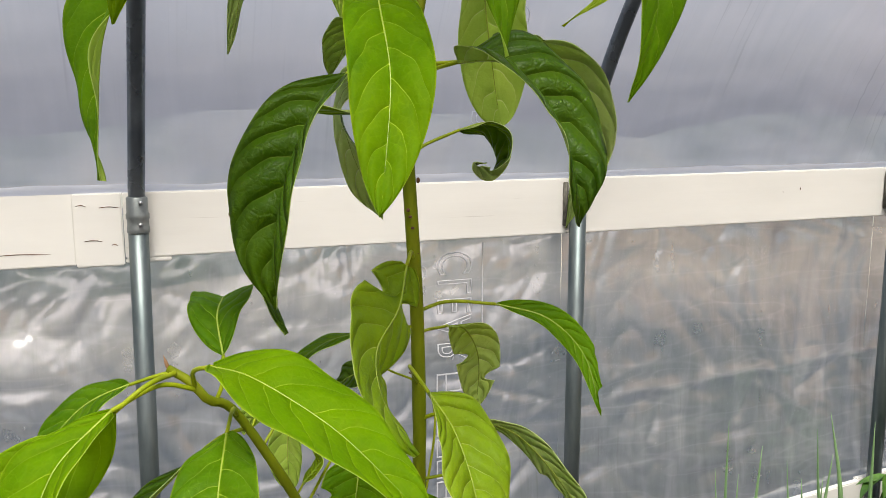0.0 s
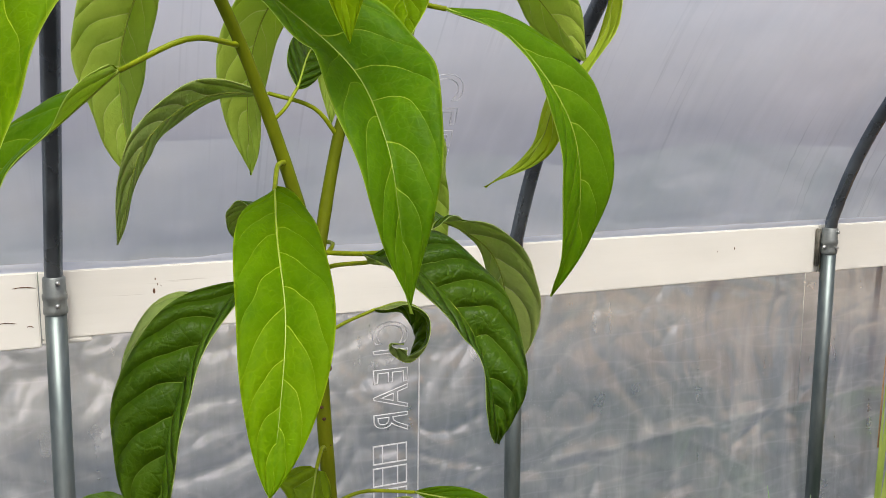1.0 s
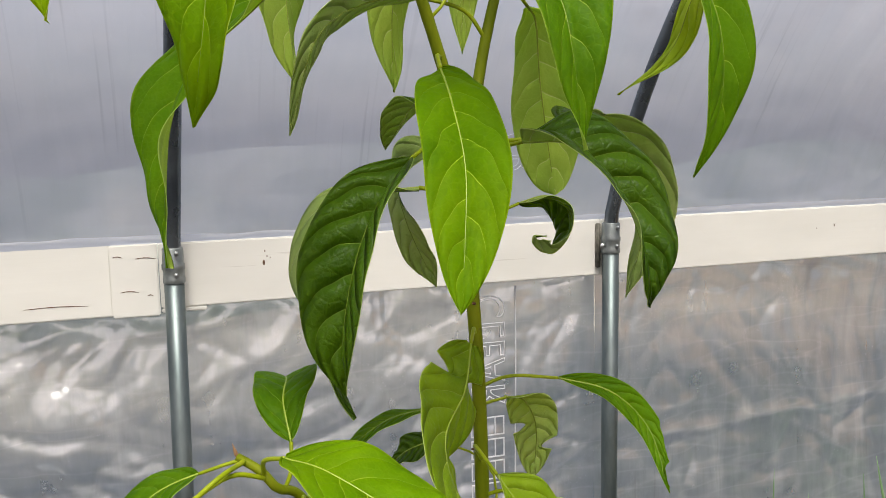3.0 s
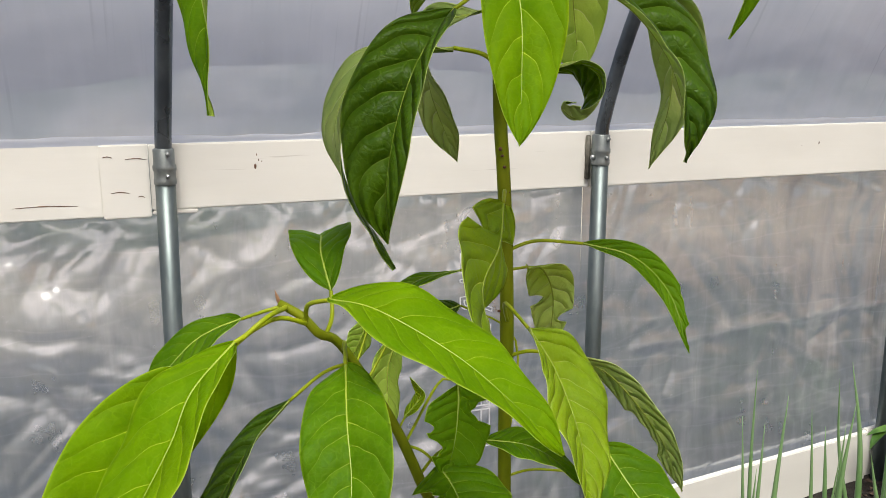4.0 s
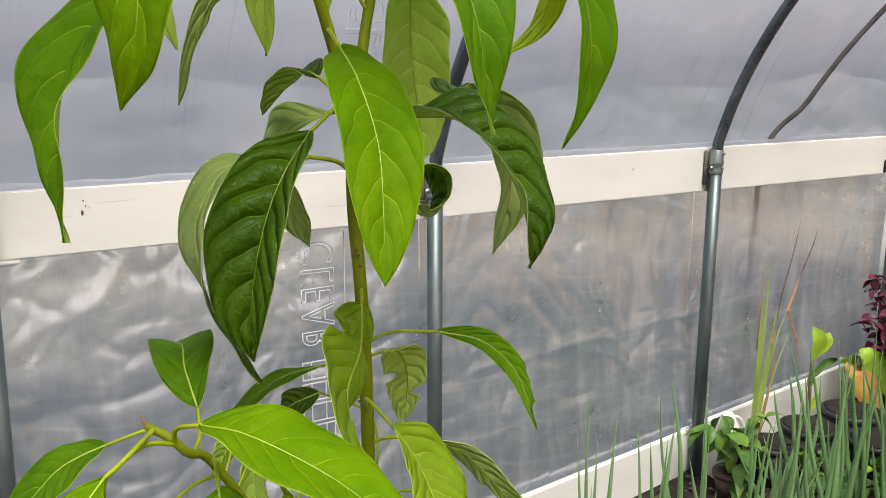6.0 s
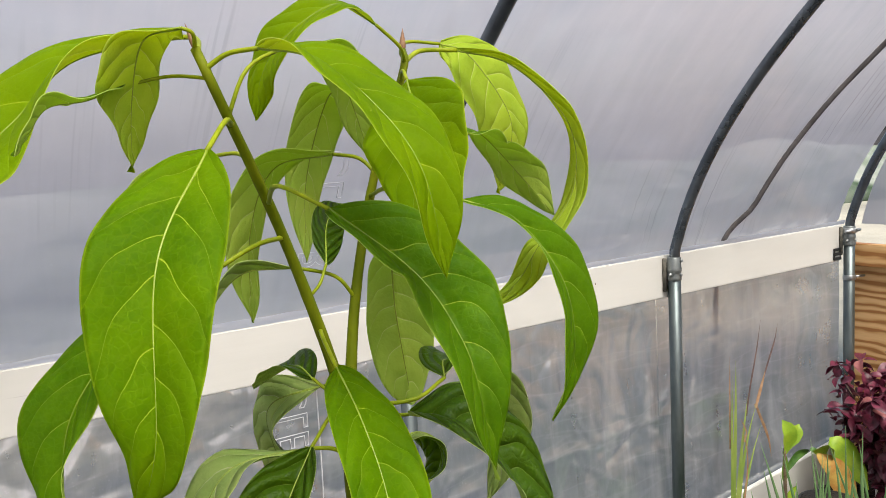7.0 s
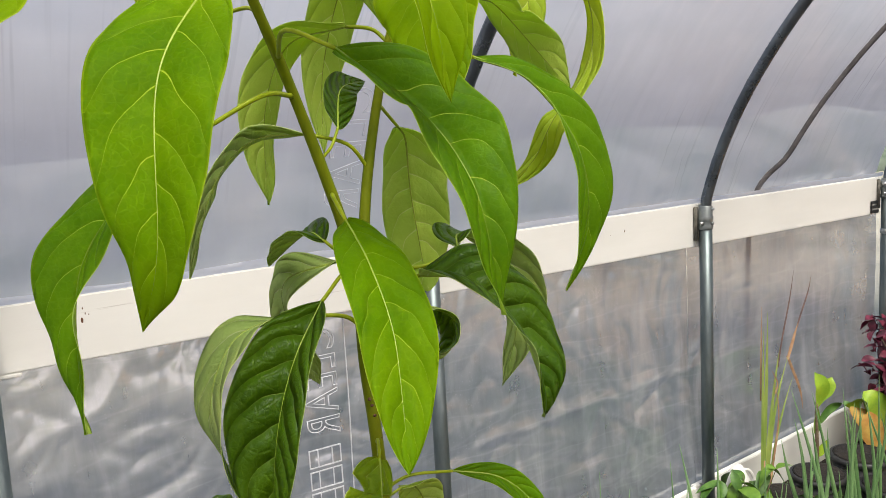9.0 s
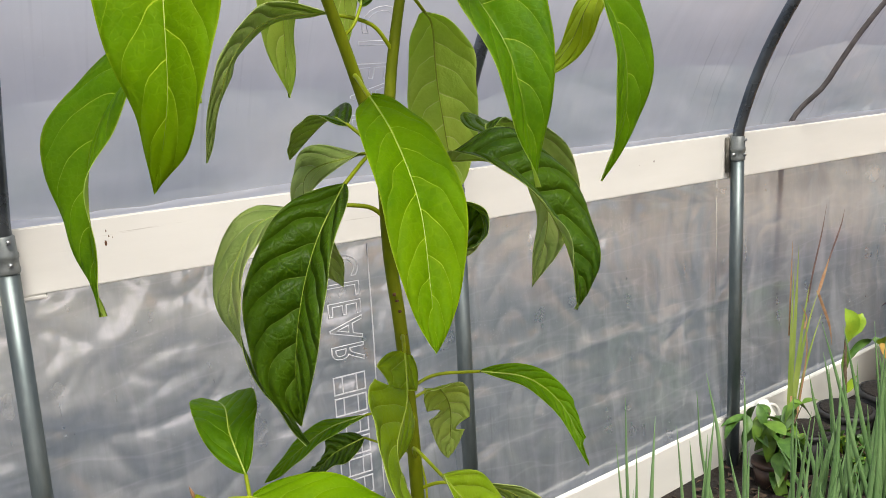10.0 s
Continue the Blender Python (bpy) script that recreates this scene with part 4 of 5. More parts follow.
leaf(plant, "B", 1, [at(0.272, -1.504, 1.604), at(0.248, -1.466, 1.623), at(0.212, -1.406, 1.611), at(0.191, -1.383, 1.547), at(0.193, -1.363, 1.451)], 0.065, fold=0.39, peak=0.44, roll=10, twist=-9)
leaf(plant, "O", 1, [at(0.288, -1.522, 1.670), at(0.285, -1.442, 1.687), at(0.302, -1.357, 1.681), at(0.298, -1.299, 1.592), at(0.294, -1.293, 1.496)], 0.062, fold=0.16, peak=0.42, roll=8, twist=0)
leaf(plant, "V", 1, [at(0.256, -1.504, 1.550), at(0.297, -1.468, 1.525), at(0.309, -1.461, 1.510), at(0.321, -1.445, 1.451), at(0.342, -1.433, 1.344)], 0.075, blunt=0.12, fold=0.53, peak=0.36, roll=21, twist=-58)
leaf(plant, "E", 2, [at(0.236, -1.514, 1.490), at(0.182, -1.506, 1.524), at(0.137, -1.486, 1.521), at(0.086, -1.523, 1.486), at(0.064, -1.506, 1.409)], 0.039, fold=0.26, peak=0.37, roll=25, twist=22)
leaf(plant, "G", 2, [at(0.203, -1.539, 1.400), at(0.169, -1.553, 1.433), at(0.173, -1.503, 1.434), at(0.171, -1.409, 1.393)], 0.042, fold=0.55, peak=0.46, roll=-12, twist=-3)
leaf(plant, "M", 2, [at(0.209, -1.538, 1.389), at(0.222, -1.462, 1.397), at(0.179, -1.430, 1.379), at(0.194, -1.395, 1.323), at(0.235, -1.366, 1.245)], 0.063, fold=-0.15, peak=0.43, roll=134, twist=-130)
leaf(plant, "D", 2, [at(0.211, -1.537, 1.394), at(0.142, -1.599, 1.391), at(0.109, -1.617, 1.356), at(0.089, -1.624, 1.313), at(0.078, -1.627, 1.260), at(0.080, -1.625, 1.218)], 0.070, swell=0.0018, wave=0.002, fold=1.01, peak=0.51, roll=1, twist=-2)
leaf(plant, "D2", 2, [at(0.211, -1.530, 1.344), at(0.169, -1.526, 1.363), at(0.103, -1.510, 1.355), at(0.067, -1.522, 1.306), at(0.068, -1.547, 1.254), at(0.090, -1.610, 1.195)], 0.066, swell=0.0016, fold=-0.15, peak=0.39, roll=175, twist=83)
leaf(plant, "L", 2, [at(0.206, -1.538, 1.371), at(0.229, -1.610, 1.401), at(0.253, -1.651, 1.397), at(0.286, -1.671, 1.354), at(0.293, -1.692, 1.300), at(0.302, -1.679, 1.276)], 0.072, swell=0.0018, fold=0.84, peak=0.34, roll=8, twist=-3)
leaf(plant, "K", 2, [at(0.203, -1.539, 1.400), at(0.292, -1.573, 1.413), at(0.318, -1.540, 1.419), at(0.361, -1.550, 1.389), at(0.380, -1.541, 1.322), at(0.376, -1.518, 1.250)], 0.069, swell=0.0016, fold=0.43, peak=0.41, roll=1, twist=-8)
leaf(plant, "W", 2, [at(0.214, -1.523, 1.321), at(0.264, -1.521, 1.345), at(0.287, -1.530, 1.351), at(0.304, -1.538, 1.339), at(0.304, -1.541, 1.317), at(0.290, -1.536, 1.300), at(0.276, -1.529, 1.307), at(0.275, -1.528, 1.316), at(0.286, -1.532, 1.315)], 0.042, side=(0.0, -0.9, 0.4), swell=0.003, wave=0.002, fold=0.60, peak=0.42, roll=180, twist=0)
leaf(plant, "X1", 3, [at(0.217, -1.530, 1.231), at(0.197, -1.573, 1.234), at(0.180, -1.604, 1.205), at(0.153, -1.634, 1.179), at(0.154, -1.656, 1.143), at(0.176, -1.670, 1.108)], 0.078, foot=0.42, swell=0.0022, bites=((0.17, 1, 0.7, 0.04), (0.17, -1, 0.7, 0.04)), fold=-0.40, peak=0.42, roll=-50, twist=-35)
leaf(plant, "X2", 1, [at(0.219, -1.532, 1.183), at(0.291, -1.544, 1.187), at(0.335, -1.563, 1.174), at(0.365, -1.579, 1.140), at(0.363, -1.616, 1.095)], 0.027, bites=((0.9, -1, 0.9, 0.06), (0.72, -1, 0.35, 0.1)), fold=0.51, peak=0.46, roll=28, twist=47)
leaf(plant, "X3", 3, [at(0.219, -1.533, 1.148), at(0.269, -1.474, 1.151), at(0.293, -1.463, 1.142), at(0.317, -1.439, 1.103), at(0.323, -1.419, 1.040)], 0.050, swell=0.002, bites=((0.55, -1, 0.6, 0.06), (0.72, 1, 0.7, 0.05)), blunt=0.35, fold=0.24, peak=0.43, roll=-11, twist=-31)
leaf(plant, "X4", 3, [at(0.220, -1.535, 1.116), at(0.201, -1.618, 1.137), at(0.220, -1.632, 1.102), at(0.224, -1.670, 1.056), at(0.215, -1.705, 1.005)], 0.074, fold=0.44, peak=0.40, roll=-32, twist=7)
leaf(plant, "X5", 2, [at(0.220, -1.535, 1.082), at(0.262, -1.568, 1.089), at(0.300, -1.588, 1.072), at(0.345, -1.604, 1.012), at(0.377, -1.600, 0.948)], 0.039, bites=((0.6, -1, 0.6, 0.15),), fold=0.04, peak=0.45, roll=-44, twist=-7)
leaf(plant, "X6", 1, [at(0.221, -1.532, 1.022), at(0.296, -1.585, 1.004), at(0.307, -1.614, 0.977), at(0.317, -1.649, 0.952), at(0.319, -1.680, 0.929)], 0.072, bites=((0.45, 1, 0.6, 0.08),), fold=0.16, peak=0.42, roll=30, twist=0)
leaf(plant, "X7", 2, [at(0.222, -1.530, 0.958), at(0.283, -1.558, 0.966), at(0.313, -1.583, 0.962), at(0.320, -1.615, 0.930)], 0.045, fold=0.16, peak=0.42, roll=10, twist=0)
leaf(plant, "X8", 1, [at(0.099, -1.599, 1.041), at(0.146, -1.600, 1.089), at(0.144, -1.606, 1.071), at(0.137, -1.616, 1.045), at(0.125, -1.626, 1.018)], 0.062, bites=((0.5, 1, 0.3, 0.06), (0.28, -1, 0.6, 0.10), (0.72, 1, 0.5, 0.09), (0.85, -1, 0.4, 0.06)), blunt=0.5, fold=0.16, peak=0.42, roll=36, twist=0)
leaf(plant, "X9", 1, [at(0.112, -1.597, 1.010), at(0.166, -1.611, 1.040), at(0.195, -1.629, 1.039), at(0.213, -1.646, 1.031), at(0.227, -1.668, 1.016)], 0.040, fold=0.16, peak=0.42, roll=10, twist=0)
leaf(plant, "Z", 1, [at(0.219, -1.532, 1.169), at(0.176, -1.527, 1.167), at(0.143, -1.516, 1.159), at(0.115, -1.506, 1.140), at(0.087, -1.492, 1.113)], 0.034, fold=0.04, peak=0.44, roll=7, twist=-32)
leaf(plant, "X11", 2, [at(0.222, -1.531, 0.974), at(0.202, -1.462, 1.114), at(0.173, -1.451, 1.101), at(0.151, -1.447, 1.084), at(0.138, -1.437, 1.082)], 0.039, bites=((0.6, 1, 0.6, 0.15),), fold=0.17, peak=0.41, roll=-41, twist=9)
leaf(plant, "X12", 3, [at(0.095, -1.599, 1.050), at(0.100, -1.597, 1.064), at(0.115, -1.595, 1.081), at(0.108, -1.587, 1.095)], 0.020, fold=0.16, peak=0.42, roll=-32, twist=0)
leaf(plant, "Y1", 0, [at(0.019, -1.608, 1.159), at(0.029, -1.650, 1.186), at(0.054, -1.685, 1.185), at(0.097, -1.724, 1.160), at(0.128, -1.758, 1.131), at(0.150, -1.780, 1.106)], 0.070, foot=0.7, fold=0.36, peak=0.41, roll=6, twist=3)
leaf(plant, "Y2", 1, [at(0.034, -1.606, 1.145), at(0.042, -1.594, 1.177), at(0.041, -1.566, 1.201), at(0.049, -1.530, 1.208), at(0.056, -1.479, 1.196), at(0.070, -1.442, 1.177)], 0.053, fold=0.38, peak=0.46, roll=-15, twist=20)
leaf(plant, "Y3", 0, [at(0.021, -1.609, 1.157), at(-0.039, -1.647, 1.161), at(-0.071, -1.677, 1.140), at(-0.087, -1.698, 1.115), at(-0.110, -1.721, 1.085), at(-0.131, -1.742, 1.060), at(-0.151, -1.755, 1.036)], 0.069, foot=0.95, fold=0.47, peak=0.52, roll=-4, twist=21)
leaf(plant, "Y4", 0, [at(0.006, -1.600, 1.169), at(-0.038, -1.643, 1.158), at(-0.067, -1.620, 1.121), at(-0.108, -1.635, 1.094), at(-0.140, -1.667, 1.065), at(-0.163, -1.702, 1.042), at(-0.177, -1.731, 1.027)], 0.072, foot=0.9, fold=0.18, peak=0.49, roll=-57, twist=2)
leaf(plant, "Y5", 1, [at(0.004, -1.599, 1.170), at(-0.027, -1.592, 1.161), at(-0.046, -1.585, 1.153), at(-0.062, -1.580, 1.143), at(-0.078, -1.580, 1.128), at(-0.095, -1.580, 1.109), at(-0.106, -1.582, 1.088)], 0.044, fold=0.12, peak=0.42, roll=-17, twist=-14)
leaf(plant, "Y6", 2, [at(0.058, -1.597, 1.118), at(0.008, -1.584, 1.087), at(-0.025, -1.600, 1.061), at(-0.059, -1.631, 1.030), at(-0.072, -1.658, 1.038)], 0.033, fold=0.69, peak=0.43, roll=20, twist=-30)
leaf(plant, "Y7", 1, [at(0.050, -1.597, 1.129), at(0.036, -1.662, 1.140), at(0.025, -1.708, 1.117), at(0.019, -1.741, 1.085), at(0.005, -1.771, 1.055)], 0.061, blunt=0.45, foot=0.58, fold=0.40, peak=0.54, roll=7, twist=8)
leaf(plant, "Y8", 1, [at(0.060, -1.597, 1.115), at(0.078, -1.569, 1.142), at(0.069, -1.572, 1.125), at(0.056, -1.577, 1.105)], 0.030, fold=0.16, peak=0.42, roll=-22, twist=0)
leaf(plant, "Y9", 1, [at(0.068, -1.598, 1.100), at(0.105, -1.566, 1.126), at(0.093, -1.572, 1.096), at(0.090, -1.590, 1.057)], 0.040, blunt=0.3, fold=0.16, peak=0.42, roll=80, twist=0)
leaf(plant, "Y10", 1, [at(0.099, -1.599, 1.041), at(0.122, -1.617, 1.028), at(0.127, -1.638, 1.018), at(0.130, -1.664, 1.002), at(0.135, -1.688, 0.979)], 0.082, bites=((0.35, 1, 0.6, 0.1),), blunt=0.45, fold=0.16, peak=0.42, roll=10, twist=0)


# ---- buds, scars and the marks of old leaves ----
def bud(p, tip, r):
    b = bmesh.new()
    path = spline([at(*p), at(*p).lerp(at(*tip), 0.5), at(*tip)], 8)
    tube_bm(path, [r * v for v in (0.7, 1.0, 1.05, 0.95, 0.75, 0.5, 0.28, 0.06)], 8, b)
    part("bud", b, BUD, plant, "small reddish-brown pointed bud")


bud((0.076, -1.594, 1.706), (0.070, -1.594, 1.724), 0.0020)
bud((0.303, -1.516, 1.716), (0.305, -1.515, 1.737), 0.0030)
bud((0.001, -1.597, 1.172), (-0.002, -1.597, 1.183), 0.0014)
rng = random.Random(4)
for z in (1.270, 1.260, 1.276, 1.302, 1.237, 1.200, 1.127, 1.325, 1.357):
    b = bmesh.new()
    a = rng.uniform(-2.6, -0.6)
    bmesh.ops.create_uvsphere(b, u_segments=8, v_segments=6, radius=1, matrix=Matrix.Translation(at(0.216 + 0.0062 * math.cos(a), -1.529 + 0.0062 * math.sin(a), z)) @ Matrix.Diagonal((0.0018, 0.0018, rng.uniform(0.001, 0.003), 1)))
    part("leaf_scar", b, SCAR, plant)


# ---- outside, behind the film ----
def far_band():
    m, ns, ln = material("far_hedge")
    n = noise_of(ns, ln, 0.7, 4)
    n2 = noise_of(ns, ln, 2.0, 4)
    c = ramp(ns, ln, n, [(0.30, (0.05, 0.085, 0.05)), (0.45, (0.19, 0.22, 0.175)), (0.55, (0.31, 0.325, 0.29)), (0.72, (0.40, 0.37, 0.30))])
    c = mixed(ns, ln, 0.4, c, ramp(ns, ln, n2, [(0.3, (0.5, 0.55, 0.5)), (0.7, (1, 1, 1))]), "MULTIPLY")
    finish(ns, ln, principled(ns, ln, c, 1.0, 0, None, 0.0).outputs[0])
    return m


bm = bmesh.new()
cols = []
for i in range(81):
    x = -16 + 0.6 * i
    h = 1.15 + 0.35 * noise.noise(Vector((x * 0.25, 0, 0))) + 0.15 * noise.noise(Vector((x * 0.9, 3, 0)))
    cols.append([bm.verts.new((x, 6.0 + 0.8 * noise.noise(Vector((x * 0.3, j, 5))) + 0.25 * j * j * 0.1, -0.6 + (h + 0.6) * j / 8)) for j in range(9)])
for a, b in zip(cols, cols[1:]):
    for j in range(8):
        bm.faces.new((a[j], b[j], b[j + 1], a[j + 1]))
tagged(part("backdrop", bm, far_band()), "dim hedge and bank outside, blurred by the film", "backdrop", kind="structure")


# ---- printing on the film: a readable word, then a plain outlined block for the maker's name ----
def lettering(text, z_top, size, length, right=0.902, bent=False, stroke=0.0021, ink=INK):
    """Outlined capitals that run down the film and show from behind."""
    cu = bpy.data.curves.new("print", "FONT")
    cu.body, cu.size, cu.fill_mode = text, size, "NONE"
    cu.bevel_depth, cu.bevel_resolution, cu.resolution_u = stroke, 0, 4
    cu.space_character = 1.12
    tmp = new("print_source", cu)
    me = bpy.data.meshes.new_from_object(tmp)
    bpy.data.objects.remove(tmp)
    bpy.data.curves.remove(cu)
    squeeze = length / max(v.co.x for v in me.vertices)
    for v in me.vertices:
        x, y, h = v.co
        v.co = (right - y, h, -x * squeeze)
        if bent:
            z = z_top - x * squeeze
            v.co = (right - y, hoop_profile(z) - 0.066 + h, z - z_top)
    me.materials.clear()
    me.materials.append(ink)
    ob = new("printed_word", me)
    ob.location = (0, 0.068, z_top)
    return ob


tagged(lettering("CLEAR", 0.942, 0.150, 0.333), "white outlined capitals printed down the clear film, seen from behind", "print")
tagged(lettering("CLEAR", 1.62, 0.150, 0.333, 0.955, True, 0.0014, INK_FAINT), "faint outlined capitals printed down the hazy upper film", "print")
mark = thing("printed_mark", "white outlined blocks printed down the clear film", "print")
mark.location = (0.795, 0.068, 0.0)
for k in range(6):
    z = 0.517 - 0.0675 * k
    bm = bmesh.new()
    for u0, u1, v0, v1 in ((0, 0.105, 0, 0.0035), (0, 0.105, 0.054, 0.0575), (0, 0.0035, 0.0037, 0.0538), (0.1015, 0.105, 0.0037, 0.0538), (0.028, 0.031, 0.0037, 0.0538), (0.074, 0.077, 0.0037, 0.0538)):
        box_bm(u0, u1, -0.0012, 0.0012, z + v0, z + v1, 0, 0, bm)
    part("outlined_block", bm, INK, mark, smooth=False)
bm = tube_bm(spline([(0.940, 0.072, 0.96), (0.939, 0.070, 0.7), (0.936, 0.072, 0.45), (0.938, 0.072, 0.15)], 30), 0.0022, 5)
tagged(part("weld_line", bm, INK), "pale welded seam running down the film", "seam", kind="structure")

# ---- strap outside the film ----
path = [(2.83, 0.13, ground_z(2.83)), (2.84, 0.13, 0.56), (2.845, 0.125, 0.95), (2.815, 0.085, 1.08), (2.802, 0.052, 1.158), (2.828, 0.018, 1.22)]
for x, z in ((2.863, 1.289), (2.908, 1.385), (2.950, 1.499), (3.000, 1.627), (3.042, 1.741), (3.090, 1.862), (3.115, 1.95), (3.145, 2.05)):
    path.append((x, hoop_profile(z) + 0.002, z))
bm = tube_bm(spline(path, 60), 0.0105, 8)
tagged(part("strap", bm, STRAP), "dark grey strap running up along the film", "strap")

# ---- end wall ----
ply = thing("end_wall", "raw plywood end wall with a lumber rail along its top", "wall", kind="structure")
part("plywood_sheet", box_bm(3.725, 3.745, -6.0, 0.045, -0.25, 0.943, 0.001), PLY, ply, smooth=False)
part("rail", box_bm(3.690, 3.745, -6.0, 0.040, 0.946, 1.050, 0.004), PLY, ply, smooth=False)


def end_film(x):
    bm = bmesh.new()
    pts = [(y, z) for y, z in arch_path()[1:] if z >= 1.04]
    half = len(pts) // 2
    cols = []
    for y, z in pts[:half + 1]:
        cols.append([(y - (2 * y + 6.0) * k / 24, z) for k in range(25)])
    vs = [[bm.verts.new((x + 0.012 * noise.noise(Vector((y * 3, z * 4, x))), y, z)) for y, z in row] for row in cols]
    for a, b in zip(vs, vs[1:]):
        for k in range(24):
            bm.faces.new((a[k], a[k + 1], b[k + 1], b[k]))
    return bm


# the sheet at -4.58 is unseen, added to close the room for bounced light
for x, n in ((3.74, "film_end"), (-4.58, "film_end")):
    ob = part(n, end_film(x), FILM_TOP)
    ob.visible_shadow = False
    tagged(ob, "milky film closing the end of the greenhouse above the boards", "film", kind="structure")
# unseen far end and opposite side, added for bounced light and reflections
tagged(part("unseen_end_boards", box_bm(-4.60, -4.57, -6.0, 0.04, -0.8, 1.05, 0.002), BOARD, smooth=False), "unseen white boards added to close the far end for bounced light", "wall", kind="structure")
far = part("unseen_far_film", film_low(-4.6, 3.70, 40, 0.6), FILM_LOW)
far.location = (0, -6.15, 0)
far.visible_shadow = False
tagged(far, "unseen clear film added along the opposite side for bounce and reflections", "film", kind="structure")
tagged(part("unseen_far_board", box_bm(-4.6, 3.64, -6.07, -6.03, 0.98, 1.146, 0.003), BOARD, smooth=False), "unseen white board added along the opposite side for bounce and reflections", "board", kind="structure")

# clamps on the corner post
clamp = thing("pipe_clamp", "bright zinc clamps and a black bracket on the corner post", "clamp")
clamp.location = (3.64, 0, 0.9)
part("band", tube_bm([(0, 0, -0.012), (0, 0, -0.010), (0, 0, 0.010), (0, 0, 0.012)], [0.0255, 0.028, 0.028, 0.0255], 18), ZINC, clamp)
part("bolt", tube_bm([(0.024, -0.015, 0), (0.085, -0.025, 0)], 0.006, 8), ZINC, clamp)
part("band", tube_bm([(0, 0, 0.206), (0, 0, 0.208), (0, 0, 0.228), (0, 0, 0.230)], [0.0255, 0.031, 0.031, 0.0255], 18), ZINC, clamp)
part("bolt", tube_bm([(-0.062, -0.018, 0.218), (0.045, -0.024, 0.218)], 0.0075, 8), ZINC, clamp)
for k in range(3):
    part("bracket_strip", box_bm(-0.085, -0.026, 0.022, 0.027, 0.085 + 0.021 * k, 0.098 + 0.021 * k, 0.001), BLACK, clamp, smooth=False)
part("bracket_strip", box_bm(-0.085, -0.075, 0.0225, 0.0265, 0.085, 0.140, 0.001), BLACK, clamp, smooth=False)


# ---- small plants ----
def small_leaf_bm(length, width, droop, fold, bm=None, n=9, teeth=0.0):
    """A small leaf along +x from the origin, drooping at the tip."""
    bm = bm or bmesh.new()
    rows = []
    for i in range(n + 1):
        u = i / n
        w = 0.5 * width * (math.sin(math.pi * min(1, u + 0.01) ** 0.8)) ** 0.8 * (1 + teeth * (1 if i % 2 else -1)) + 0.0004
        x, z = length * (u - 0.25 * droop * u * u), -droop * length * u * u * 0.7
        rows.append([bm.verts.new((x, s * w, z + fold * abs(s) * w)) for s in (-1, -0.5, 0, 0.5, 1)])
    for a, b in zip(rows, rows[1:]):
        for k in range(4):
            bm.faces.new((a[k], b[k], b[k + 1], a[k + 1]))
    return bm


def ribbon_bm(path, width, fold=0.3, n=24, side=(0, 1, 0), bm=None, oval=0.0):
    """A grass blade along a path, widest low down, tapering to a point."""
    bm = bm or bmesh.new()
    P = spline(path, n)
    rows = []
    for i, p in enumerate(P):
        u = i / (n - 1)
        t = (P[min(i + 1, n - 1)] - P[max(i - 1, 0)]).normalized()
        w = (Vector(side) - t * t.dot(Vector(side))).normalized()
        nn = w.cross(t)
        h = 0.5 * width * (0.75 + 0.25 * math.sin(math.pi * u)) * (1 - u ** 3) + 0.0004
        if oval:
            h = 0.5 * width * math.sin(math.pi * min(0.995, u + 0.02) ** oval) ** 0.8 * (1 + 0.05 * math.sin(17 * u)) + 0.0004
        rows.append([bm.verts.new(p + w * (s * h) + nn * (abs(s) * fold * h)) for s in (-1, 0, 1)])
    for a, b in zip(rows, rows[1:]):
        for k in range(2):
            bm.faces.new((a[k], b[k], b[k + 1], a[k + 1]))
    return bm


VIEW_SIDE = (0.88, -0.47, 0.0)

# onions: clumps of round hollow leaves
ORNG = random.Random(11)


def onion(x, y, blades):
    g = ground_z(x)
    ob = thing("onion_plant", "clump of upright blue-green onion leaves in the soil", "onion", "row of onions")
    ob.location = (x, y, g)
    for tx, ty, tz in blades:
        b0 = Vector((ORNG.uniform(-0.02, 0.02), ORNG.uniform(-0.02, 0.02), -0.02))
        top = Vector((tx - x, ty - y, tz - g))
        m1 = b0.lerp(top, 0.4) + Vector((ORNG.uniform(-0.012, 0.012), ORNG.uniform(-0.012, 0.012), 0))
        m2 = b0.lerp(top, 0.75) + Vector((ORNG.uniform(-0.010, 0.010), ORNG.uniform(-0.010, 0.010), 0))
        path = spline([b0, m1, m2, top], 22)
        r = ORNG.uniform(0.0054, 0.0095)
        part("onion_leaf", tube_bm(path, [r * (1 - (i / 21) ** 3.2) + 0.0004 for i in range(22)], 8), ONION, ob)


